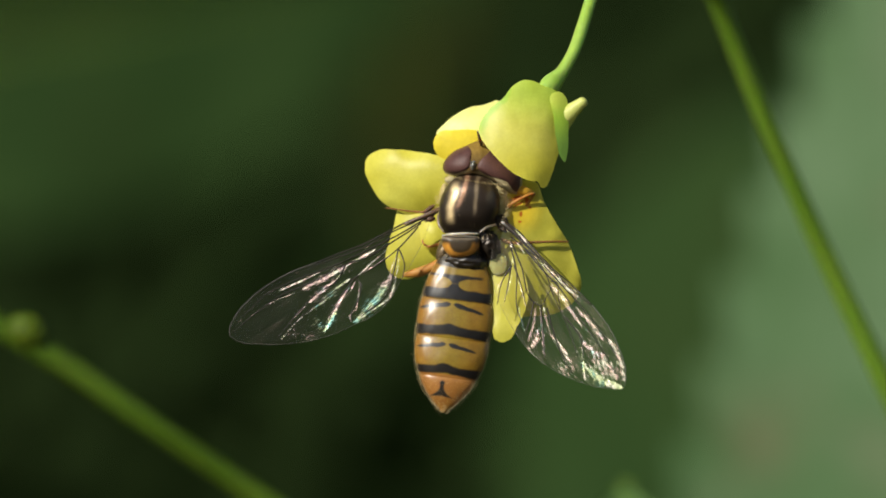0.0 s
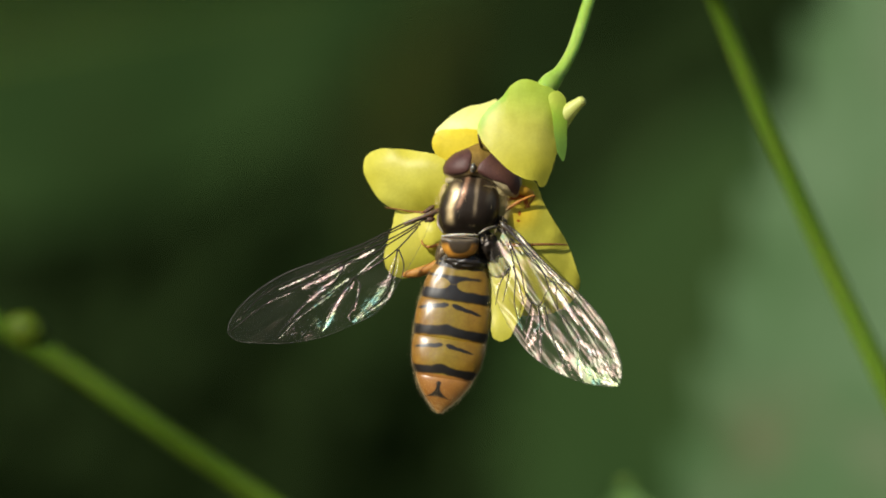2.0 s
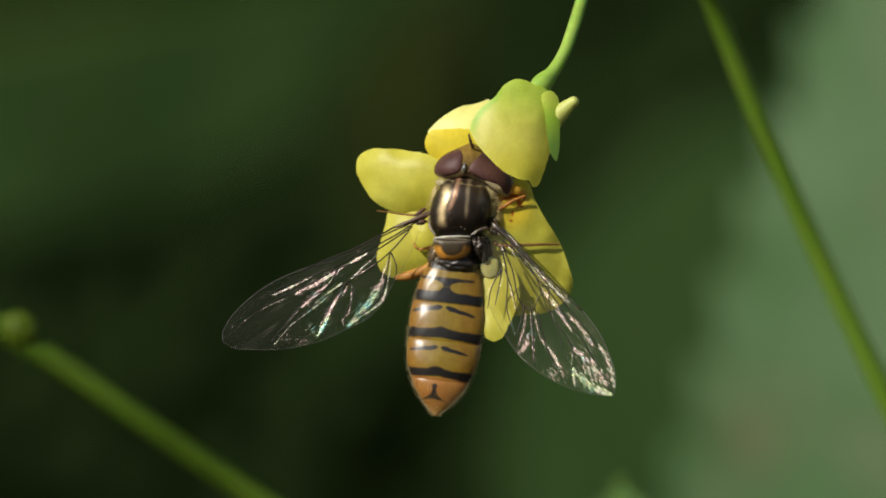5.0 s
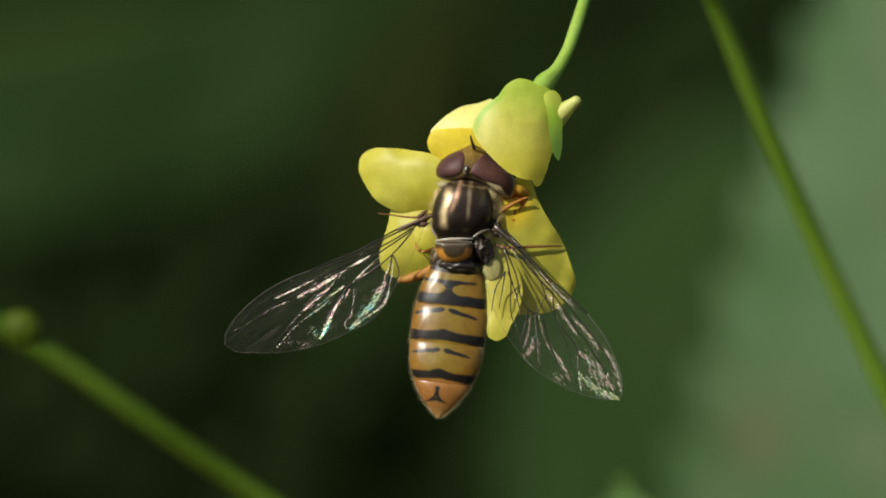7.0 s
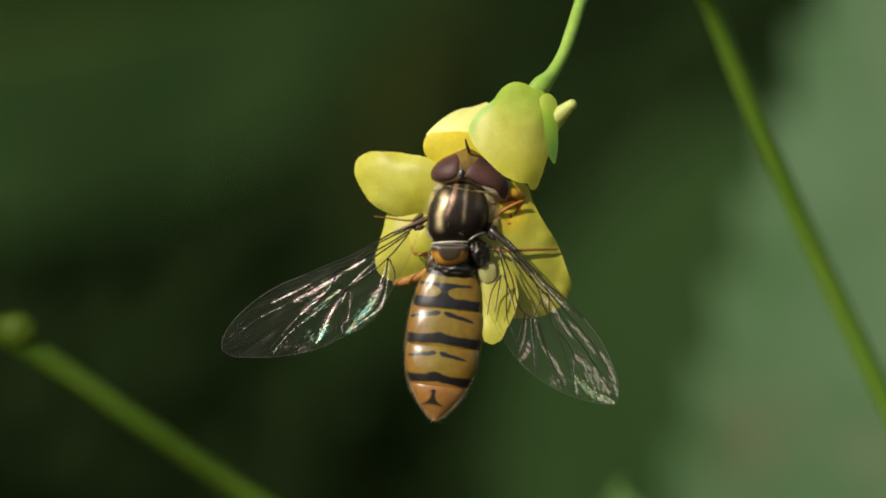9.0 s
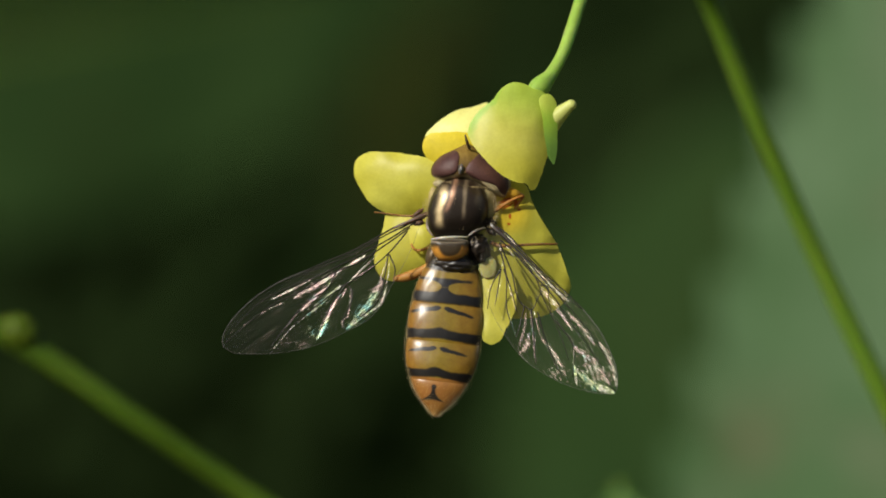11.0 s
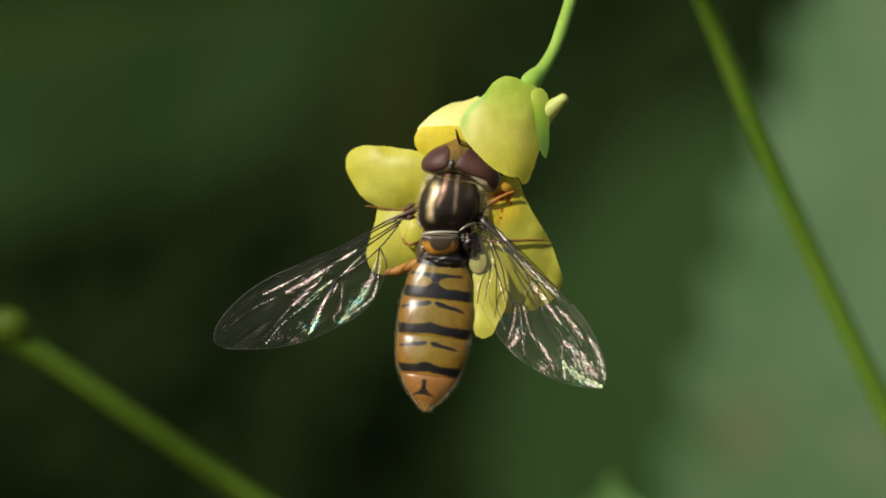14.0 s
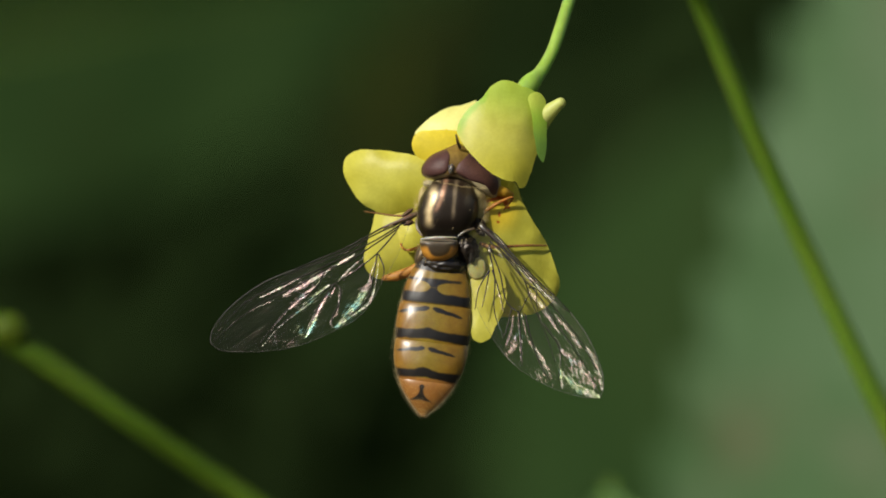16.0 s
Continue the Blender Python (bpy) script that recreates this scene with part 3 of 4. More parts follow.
    petal("side_petal", [(646, 300), (650, 279), (668, 267), (700, 265), (745, 270), (785, 278), (830, 300), (840, 350), (800, 380), (755, 388), (710, 376),
                         (680, 360), (658, 332)], (735, 322), 1.7, (-0.6, 0.3), 0.6, yellow, f, "broad rounded yellow side petal", 0.12, 5)
    petal("lower_petal", [(705, 370), (697, 400), (688, 430), (682, 460), (690, 482), (712, 494), (740, 490), (768, 476), (805, 450), (815, 400), (790, 365), (745, 358)],
          (745, 428), 2.0, (-0.4, 0.2), 0.6, yellow, f, "rounded yellow lower petal", 0.12, 6)
    petal("inner_lobe", [(744, 398), (758, 388), (778, 392), (790, 412), (788, 438), (770, 447), (752, 440), (744, 420)], (768, 418), 1.15, (-0.3, 0.1), 0.2,
          lambda u, v, r: mixed(LEMON, YELLOW, 0.5), f, "small pale yellow inner lobe", 0.1, 11, 16, 80)
    petal("side_petal", [(890, 325), (925, 318), (948, 322), (962, 355), (984, 395), (1006, 432), (1022, 475), (1029, 503), (1024, 522), (1005, 543), (978, 556), (940, 560),
                         (905, 560), (870, 540), (850, 470), (850, 380)], (935, 450), 0.72, (0.48, 0.12), 0.3, throat, f, "large yellow side petal with an orange throat marked rust-red", 0.14, 7, 90, 300)
    petal("lower_petal", [(862, 470), (868, 540), (871, 580), (876, 600), (889, 606), (903, 600), (914, 580), (926, 558), (935, 520), (920, 470), (890, 450)],
          (893, 535), 0.08, (0.0, -0.45), 0.12, yellow, f, "narrow yellow petal lobe", 0.08, 8)
    part("stamen", (*(lambda m: (m[0], m[1], [(0.66, 0.38, 0.04)] * len(m[0])))(
        tube([at(900, 330, 0.35), at(925, 338, 0.25), at(945, 345, 0.5)], [8 * g, 9 * g, 5 * g], 16, 10)),), PETAL, f, "orange stamen")
    return f


# ---- the hoverfly ----
AXIS_U, AXIS_V = -0.127, 0.992
BASE_U, BASE_V = 820.0, 452.0
ORANGE, MUSTARD, BLACK, RUST = (0.212, 0.102, 0.008), (0.200, 0.138, 0.010), (0.007, 0.005, 0.004), (0.28, 0.122, 0.024)


def band_pigment(a, l):
    """Colour of the back, a squares along the abdomen and l across it: dark bands, paired bars and an anchor mark."""
    l += 8.0 * step(0, 45, a)
    m = abs(l)
    jag = 1.2 * noise.noise(Vector((a * 0.09, l * 0.09, 1.0)))
    col = mixed(MUSTARD, ORANGE, step(8, 48, m) * 0.6 + 0.3 * step(10, -50, l) + 0.05)
    if a > 213:
        col = mixed(RUST, ORANGE, step(245, 275, a) * 0.6)
    x = a + jag

    def belt(lo, hi):
        return step(lo - 2, lo + 2, x) * step(hi + 2, hi - 2, x)

    def bar(start, slope, half, far):
        """One of a pair of slanting bars: blunt towards the middle, pointed outwards."""
        f = (m - 2.5) / (far - 2.5)
        if not 0 < f < 1:
            return 0.0
        h = half * math.sqrt(min(1.0, f * 7)) * (1 - 0.62 * f) * math.sqrt(min(1.0, (1 - f) * 9))
        return step(h + 1.4, h - 1.4, abs(x - start - slope * m))
    peak = math.exp(-(l / 15) ** 2)
    oval = 10.5 * math.sqrt(max(0.0, 1 - (max(0.0, 31 - m) / 25) ** 2))
    dark = max(belt(-20, 25 - 0.10 * m) * step(44, 38, m), belt(36, 41) * step(50, 42, m),
               belt(38, 66) * step(oval - 1.2, oval + 1.2, abs(x - 52)) * step(36, 28, m),
               belt(62 - 2 * peak, 80.5), belt(129 - 6 * peak, 143 + 0.07 * m), belt(200 - 6.5 * peak, 211 + 0.09 * m),
               bar(88, 0.22, 5.2, 56), bar(159.5, 0.19, 4.8, 52))
    stem = 3.2 + 16 * max(0.0, (a - 232) / 21) ** 2.6
    dark = max(dark, step(5.5, 3.5, math.hypot(m, a - 229)), step(stem + 1.5, stem - 1.5, m) * step(228, 231, a) * step(254 + 0.12 * m, 250 + 0.12 * m, a) * step(25, 20, m))
    return mixed(col, BLACK, dark)


def half_width(a):
    """Half the abdomen's breadth along its length, in squares."""
    knots = ((-12, 32), (10, 42), (30, 50), (55, 58), (80, 63), (120, 65), (150, 65), (190, 60.5), (215, 53), (240, 39.5), (258, 26), (272, 12.5), (281, 1))
    for (a0, w0), (a1, w1) in zip(knots, knots[1:]):
        if a <= a1:
            f = (a - a0) / (a1 - a0)
            return w0 + (w1 - w0) * f
    return 1.0


def smooth_width(a):
    return sum(half_width(min(280.5, max(-12, a + k))) for k in (-8, -4, 0, 4, 8)) / 5


def abdomen_point(a, s, lift=0.0):
    """A point of the back: a along, s the angle across from -90 to 90 degrees."""
    w = 0.975 * smooth_width(a) * (1 + lift)
    l = w * math.sin(s)
    high = (0.0225 * w * 0.37 + 0.08) * math.cos(s)
    d = 0.35 - high - lift * 1.6 - 0.003 * a
    return at(BASE_U + AXIS_U * a + AXIS_V * l, BASE_V + AXIS_V * a - AXIS_U * l, d)


def abdomen(fly):
    pivot = at(BASE_U, BASE_V, 0.4)

    def belly(a, b):
        return abdomen_point(-11 + 290 * a, math.pi * (2 * b - 1), -0.03)
    net = sheet(60, 40, belly)
    body = part("abdomen", (*net, [(0.42, 0.24, 0.05)] * len(net[0])), TERGITE, fly, "orange-yellow abdomen with black bands", pivot)
    for lo, hi in ((-11, 82), (80, 149), (147, 219), (217, 280.5)):
        paints = []

        def plate(a, b):
            x = lo + (hi - lo) * a
            s = math.radians(104) * (2 * b - 1)
            paints.append(band_pigment(x, smooth_width(x) * math.sin(s)))
            edge = 0.05 * math.sin(math.pi * a ** 0.8) ** 0.7 + 0.012 * a
            edge += 0.006 * noise.noise(Vector((x * 0.05, s * 4.0, lo * 0.1))) * math.sin(math.pi * a)
            if hi > 280:
                edge *= 1 - a
            return abdomen_point(x, s, edge)
        net = sheet(90, 150, plate)
        part("tergite", (*net, paints), TERGITE, body, "orange-yellow plate with black bands", pivot)
    rng = random.Random(8)
    roots = []
    for _ in range(2400):
        a = rng.uniform(-5, 276)
        s = rng.choice((-1, 1)) * math.radians(rng.uniform(62, 100))
        p = abdomen_point(a, s, 0.015)
        c = at(BASE_U + AXIS_U * a, BASE_V + AXIS_V * a, 0.6)
        roots.append((p, ((p - c).normalized() + Vector((-0.1, 0, -0.6))).normalized()))
    for _ in range(700):
        a = rng.uniform(222, 279)
        s = math.radians(rng.uniform(-100, 100))
        p = abdomen_point(a, s, 0.01)
        roots.append((p, ((p - at(BASE_U + AXIS_U * 225, BASE_V + AXIS_V * 225, 0.3)).normalized() + Vector((0, -0.2, -0.5))).normalized()))
    tagged(part("hair_fringe", hairs(roots, 0.0002, 0.0000013, 3), HAIR, body, "fine pale hair fringe", pivot), kind="stuff")
    return body


def thorax(fly):
    def stripes(u, v, r):
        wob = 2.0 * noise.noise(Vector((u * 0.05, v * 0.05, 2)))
        # bronze sheen put into the colour: lighter towards the top, most at the right
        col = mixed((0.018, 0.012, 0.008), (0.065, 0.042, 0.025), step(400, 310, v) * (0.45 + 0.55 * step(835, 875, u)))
        # the first two stripes also paint in the gold and copper highlights
        # each stripe: places of its middle down the back, half width, colour, strength, where it begins and ends
        for line, wide, tint, power, lo, hi in (
                (((320, 808), (350, 800), (370, 796), (400, 797)), 6.5, (0.85, 0.66, 0.36), 1.0, 328, 388),
                (((305, 829), (335, 823), (350, 817), (375, 806)), 4.2, (0.46, 0.26, 0.16), 0.9, 300, 362),
                (((305, 847), (350, 842), (400, 838)), 3.6, (0.34, 0.26, 0.16), 0.85, 300, 374),
                (((305, 868), (340, 869), (400, 862)), 6.5, (0.17, 0.135, 0.09), 0.6, 300, 352)):
            mid = float(np.interp(v, [p[0] for p in line], [p[1] for p in line]))
            x = (u + wob - mid) / wide
            patchy = 0.65 + 0.35 * step(-0.3, 0.25, noise.noise(Vector((mid * 0.3, v * 0.05, u * 0.06))))
            col = mixed(col, tint, power * patchy * math.exp(-abs(x) ** 2.6) * step(lo - 12, lo + 10, v) * step(hi + 14, hi - 8, v))
        return col
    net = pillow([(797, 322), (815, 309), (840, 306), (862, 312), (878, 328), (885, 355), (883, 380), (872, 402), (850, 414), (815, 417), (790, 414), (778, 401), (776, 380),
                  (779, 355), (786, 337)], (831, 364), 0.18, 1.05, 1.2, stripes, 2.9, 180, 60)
    body = part("thorax", net, BRONZE, fly, "shiny bronze-black thorax with pale lengthwise stripes and painted highlights")

    def solid(name, net, col, mat, label="", parent=body):
        return part(name, (*net, [col] * len(net[0])), mat, parent, label)
    # shield-shaped plate behind the thorax
    def shield(u, v, r):
        rim = step(0.52, 0.68, r) * step(426, 436, v)
        # the pale top band is a sky glint painted on; the orange rim is pigment
        return mixed(mixed((0.038, 0.025, 0.011), (0.20, 0.17, 0.13), step(427, 420, v)), (0.46, 0.21, 0.03), rim)
    part("scutellum", pillow([(782, 419), (800, 417), (830, 417), (848, 421), (849, 432), (843, 445), (831, 454), (813, 458), (798, 455), (787, 444), (782, 431)],
                             (816, 433), -0.15, 0.62, 0.4, shield, 3.4, 120, 40), SHIELD, body, "dark brown half-moon plate with an orange rim")
    part("calypter", pillow([(868, 450), (880, 446), (893, 452), (898, 468), (892, 484), (878, 487), (867, 476), (864, 462)], (881, 466), 0.12, 0.10, 0.06,
                            lambda u, v, r: mixed((0.36, 0.35, 0.12), (0.44, 0.41, 0.18), step(0.7, 1.0, r))), SCALE, body, "pale greenish scale under the wing root")
    solid("scutellum_base", ball((820, 436, 0.25), (37, 23, 0.5), 3, 20, 32), (0.16, 0.10, 0.04), AMBER)
    solid("waist", ball((824, 462, 0.35), (42, 22, 0.82), 5, 40, 60, lambda d: 1 + 0.10 * noise.noise(d * 4.5) + 0.05 * noise.noise(d * 11)), (0.018, 0.014, 0.011), TERGITE, "dark waist")
    solid("shoulder_knob", ball((797, 319, 0.3), (10, 7, 0.35), 0, 14, 20), (0.55, 0.49, 0.30), DUSTY, "cream shoulder knob")
    solid("shoulder_knob", ball((880, 338, 0.5), (20, 14, 0.6), 25, 14, 20), (0.45, 0.39, 0.2), DUSTY, "dusty yellow shoulder knob")
    solid("side_plate", ball((884, 362, 0.65), (16, 28, 0.7), 4, 16, 24), (0.36, 0.30, 0.13), DUSTY, "dusty yellow side of the thorax")
    solid("side_plate", ball((787, 352, 0.8), (9, 28, 0.6), 0, 16, 24), (0.42, 0.35, 0.16), DUSTY, "dusty yellow side of the thorax")
    g = GRID
    solid("ridge", tube([at(783, 417, -0.52), at(800, 415, -0.74), at(820, 414, -0.80), at(848, 414, -0.62)], [1.5 * g, 2.6 * g, 2.6 * g, 1.2 * g], 20, 8), (0.42, 0.39, 0.33), AMBER, "pale ridge along the plate")
    solid("side_lump", ball((865, 434, 0.25), (20, 27, 0.6), -15, 30, 40, lambda d: 1 + 0.22 * noise.noise(d * 3) + 0.1 * noise.noise(d * 9)), (0.03, 0.022, 0.016), BRONZE, "dark hind side of the thorax")
    solid("side_lump", ball((784, 446, 0.5), (12, 22, 0.5), 15, 16, 22), (0.10, 0.07, 0.04), BRONZE, "dark hind side of the thorax")
    solid("wing_root", tube([at(782, 370, 0.15), at(764, 377, -0.05), at(742, 386, -0.12), at(715, 397, -0.12)], [5 * g, 4.6 * g, 3 * g, 1.8 * g], 24, 10), (0.11, 0.065, 0.038), AMBER, "brown wing root")
    solid("wing_root", tube([at(880, 384, 0.15), at(892, 396, -0.1), at(908, 410, -0.25), at(930, 430, -0.4)], [6 * g, 6 * g, 3.6 * g, 2 * g], 24, 10), (0.03, 0.02, 0.014), AMBER, "dark wing root")
    solid("ridge", tube([at(775, 380, -0.2), at(777, 398, -0.42), at(786, 412, -0.55)], [1.5 * g, 2.4 * g, 1.5 * g], 14, 8), (0.18, 0.14, 0.1), AMBER, "pale shiny ridge")
    solid("ridge", tube([at(848, 412, -0.70), at(862, 403, -0.68), at(878, 398, -0.42)], [1.2 * g, 2.6 * g, 2.0 * g], 14, 8), (0.13, 0.11, 0.085), AMBER, "pale shiny ridge")
    rng = random.Random(21)
    for hu, hv, lean, col in ((763, 379, -24, (0.10, 0.055, 0.032)), (889, 396, 46, (0.04, 0.027, 0.02))):
        for k in range(4):
            solid("wing_hinge", ball((hu + rng.uniform(-5, 5), hv - 9 + 6 * k, 0.05 + rng.uniform(-0.08, 0.08)), (rng.uniform(9, 14), rng.uniform(3, 5), 0.15),
                                     lean + rng.uniform(-20, 20), 16, 22, lambda d: 1 + 0.3 * noise.noise(d * 2.0 + Vector((hu, k, 0)))), col, LEG, "small dark brown hinge plate")
    rng = random.Random(31)
    combs = [(at(850 + 16 * k / 30 + rng.uniform(-2, 2), 428 + 22 * rng.random(), -0.1), Vector((0.6, -0.5, rng.uniform(-0.6, 0.2)))) for k in range(30)]
    tagged(part("bristles", hairs(combs, 0.0003, 0.000006, 12), VEIN, body, "stiff dark bristles"), kind="stuff")
    solid("halter", ball((872, 437, 0.0), (5, 5, 0.12), 0, 10, 14), (0.5, 0.32, 0.06), AMBER, "small amber knob")
    rng = random.Random(9)
    roots = []
    middle = at(836, 370, 0.5)
    for _ in range(1300):
        w = rng.uniform(0, 2 * math.pi)
        d = Vector((math.cos(w), rng.uniform(-0.5, 0.4), math.sin(w))).normalized()
        p = at(836, 368, 0.25) + Vector((d.x * 62 * g, d.y * 0.0013, d.z * 57 * g))
        roots.append((p, d + Vector((0, -0.2, 0))))
        if d.x > 0.5:
            roots.append((p + Vector((0.0001, 0.0002, 0)), d + Vector((0.2, -0.4, 0))))
    for _ in range(30):
        w, r = rng.uniform(0, 2 * math.pi), math.sqrt(rng.random())
        d = Vector((r * math.cos(w), -math.sqrt(max(0.0, 1.0 - r * r)), r * math.sin(w)))
        roots.append((at(832, 368, 0.25) + Vector((d.x * 54 * g, d.y * 0.00128, d.z * 55 * g)), d * 0.6 + Vector((0.1, -0.1, -0.7))))
    for _ in range(170):
        p = at(rng.gauss(793, 5), rng.gauss(317, 4), rng.uniform(-0.25, 0.1))
        roots.append((p, Vector((-0.5, -0.6, 0.3))))
    for _ in range(260):
        p = at(rng.gauss(886, 9), rng.gauss(345, 14), rng.uniform(-0.25, 0.2))
        roots.append((p, Vector((0.5, -0.6, 0.1))))
    for _ in range(220):
        u, v = rng.uniform(776, 846), rng.uniform(425, 462)
        p = at(u, v, -0.3)
        roots.append((p, (p - middle).normalized() + Vector((0, 0, -0.5))))
    tagged(part("hair_coat", hairs(roots, 0.00022, 0.0000022, 6), HAIR, body, "short tawny hairs"), kind="stuff")
    return body


def head(fly):
    pivot = at(842, 312, 0.2)

    outline = [(785, 303), (784, 292), (791, 279), (803, 268), (820, 260), (836, 253), (849, 248), (862, 254), (884, 270), (908, 290), (923, 310), (923, 332), (914, 344),
               (903, 342), (890, 332), (866, 318), (836, 309), (806, 312)]
    cu, cv, rim_d, front, crown = 852, 297, 0.34, 0.95, 2.3
    rim = sorted((math.atan2(p.y - cv, p.x - cu), math.hypot(p.x - cu, p.y - cv)) for p in spline([(u, v, 0) for u, v in outline], 240, closed=True))
    turns, reach = [p[0] for p in rim], [p[1] for p in rim]

    def face(u, v, r):
        return mixed(mixed((0.20, 0.128, 0.026), (0.10, 0.062, 0.020), step(255, 290, v)), (0.40, 0.34, 0.20), step(301, 308, v))
    h = part("head", pillow(outline, (cu, cv), rim_d, front, 0.5, face, crown), DUSTY, fly, "head with large maroon eyes and a yellow-brown brow", pivot)

    def solid(name, net, col, mat, label=""):
        return part(name, (net[0], net[1], [col] * len(net[0])), mat, h, label, pivot)

    def eye(edge, eu, ev):
        """A compound eye lying on the dome of the head, swelling a little over it."""
        net = pillow(edge, (eu, ev), 0.0, 0.1, 0.05, None, 3.0, 120, 30)
        points = []
        for p in net[0]:
            k = GRID * (STAND + p.y) / STAND
            u, v = p.x / k + MID_U, MID_V - (p.z - HIGH) / k
            far = math.hypot(u - cu, v - cv) / float(np.interp(math.atan2(v - cv, u - cu), turns, reach, period=2 * math.pi))
            points.append(at(u, v, rim_d - front * math.sqrt(max(0.0, 1.0 - min(1.0, far) ** crown)) + p.y * 1000))
        part("eye", (points, net[1]), EYES, h, "large maroon compound eye", pivot)
    eye([(788, 303), (786, 294), (792, 281), (803, 270), (816, 263), (829, 260), (834, 268), (833, 282), (829, 297), (817, 304), (802, 308)], 812, 286)
    eye([(873, 264), (861, 274), (849, 286), (845, 296), (853, 306), (868, 313), (886, 318), (900, 324), (907, 336), (913, 340), (920, 328), (920, 312), (912, 298), (899, 285),
         (886, 273)], 882, 297)
    solid("crown", ball((837, 293, -0.56), (5, 9, 0.16), 10, 16, 24), (0.12, 0.12, 0.115), AMBER, "silvery crown")
    for u, v in ((833, 287), (839, 288), (836, 295)):
        solid("simple_eye", ball((u, v, -0.70), (1.6, 1.6, 0.05), 0, 8, 12), (0.04, 0.03, 0.03), AMBER, "tiny shiny simple eye")
    g = GRID
    solid("antenna", tube([at(852, 256, -0.35), at(848, 244, -0.6), at(845, 232, -0.65)], [3.2 * g, 2.6 * g, 1.4 * g], 14, 8), (0.05, 0.03, 0.015), AMBER, "short dark antenna")
    rng = random.Random(2)
    roots = []
    for _ in range(260):
        f = rng.random()
        p = at(792 + 110 * f, 309 + 8 * math.sin(math.pi * f) + 18 * f * f, -0.35 - 0.25 * math.sin(math.pi * f))
        roots.append((p, Vector((rng.uniform(-0.3, 0.3), -0.6, -0.5))))
    tagged(part("hair_collar", hairs(roots, 0.00014, 0.0000028, 1), HAIR, h, "pale hair collar", pivot), kind="stuff")
    return h


def wing(fly, root, lead, trail, veins, glint_lines, lean, pitch, shine, label, seed, glint_power=1.0, slack=1.0):
    """A clear wing between its leading and trailing edges, leaning towards the viewer by lean degrees
    along its length and by pitch across it. Lines of (width, line, film) and shine: (u, v, size, strength, film)
    paint in where the skin glints; film: how thick it is there, which gives its sheen a hue."""
    ru, rv = root
    pivot = at(ru, rv, -0.1)
    tip = Vector((lead[-1][0] - ru, lead[-1][1] - rv))
    far = tip.length
    tip.normalize()
    rise, roll = math.tan(radians(lean)) * 0.0225, math.tan(radians(pitch)) * 0.0225

    def depth(u, v):
        along = (u - ru) * tip.x + (v - rv) * tip.y
        across = -(u - ru) * tip.y + (v - rv) * tip.x
        pleat = slack * (0.10 * noise.noise(Vector((along * 0.006, across * 0.045, seed))) + 0.03 * noise.noise(Vector((along * 0.02, across * 0.11, seed + 4))))
        return -0.1 - rise * along + roll * across + pleat + 0.10 * math.sin(along / far * 2.6) * math.sin(across * 0.02)
    front = spline([(*p, 0) for p in lead], 300)
    back = spline([(*p, 0) for p in trail], 300)

    def place(a, b):
        i = round(a * 299)
        p = front[i].lerp(back[i], b)
        return at(p.x, p.y, depth(p.x, p.y))
    net = sheet(300, 150, place)
    # glints painted into the skin: extra gloss along the given lines, beside veins and in spots
    ribs = np.array([[q[:2] for q in spline([(*p, 0) for p in line], 40)] for line in [f[1] for f in glint_lines] + veins])
    spans, films = [], []
    for n, q in enumerate(net[0]):
        k = GRID * (STAND + q.y) / STAND
        pu, pv = q.x / k + MID_U, MID_V - (q.z - HIGH) / k
        u, v = pu - ru, pv - rv
        along, across = u * tip.x + v * tip.y, v * tip.x - u * tip.y
        rim = 0.73 * min(n % 150, 149 - n % 150)
        level = 0.05 * step(6.0, 0.5, rim) + 0.006
        tone, weight = 0.45 * 0.02, 0.02
        far2 = ((ribs - (pu, pv)) ** 2).sum(2)
        near = far2.argmin(1)
        for j in np.nonzero(far2.min(1) < 400)[0]:
            rib, i = ribs[j], int(near[j])
            way = rib[min(i + 1, 39)] - rib[max(i - 1, 0)]
            side = ((pu - rib[i][0]) * way[1] - (pv - rib[i][1]) * way[0]) / (math.hypot(*way) + 1e-9)
            if j < len(glint_lines):
                wide = max(1.2, 0.95 * glint_lines[j][0]) * (0.55 + 0.45 * math.sin(math.pi * (i / 39) ** 1.2))
                off = math.sqrt(far2[j, i]) / wide
                level = max(level, glint_power * math.exp(-off ** 4), 0.45 * glint_power * math.exp(-(0.42 * off) ** 2) * min(1.0, glint_lines[j][0] / 4))
                w = math.exp(-(off * 0.7) ** 2)
                tone, weight = tone + w * glint_lines[j][2], weight + w
            else:
                part_lit = step(-0.35, 0.2, noise.noise(Vector((i * 0.11, int(j) * 3.7, seed))))
                level = max(level, 0.3 * part_lit * math.exp(-((side - 2.0) / 1.3) ** 2))
        for su, sv, size, power, tint in shine:
            w = math.exp(-((pu - su) ** 2 + (pv - sv) ** 2) / size ** 2)
            level = max(level, power * w)
            tone, weight = tone + w * tint, weight + w
        films.append(tone / weight)
        spans.append((along * 0.0225 + seed * 9, across * 0.0225, level))
    w = part("wing", (*net, spans), WING, fly, label, pivot)
    w.data.attributes.new("film", "FLOAT", "POINT").data.foreach_set("value", films)
    g = GRID

    def rod(name, line, r0, r1, mat=VEIN):
        n = max(10, len(line) * 7)
        flat = spline([(*p, 0) for p in line], n)
        part(name, tube([at(p.x, p.y, depth(p.x, p.y) - 0.012) for p in flat], [r0 * g, 0.5 * (r0 + r1) * g, r1 * g], n, 6), mat, w, "", pivot)
    rod("leading_vein", lead[:6], 1.8, 1.0)
    rod("leading_rim", lead[5:], 0.8, 0.4, WING_RIM)
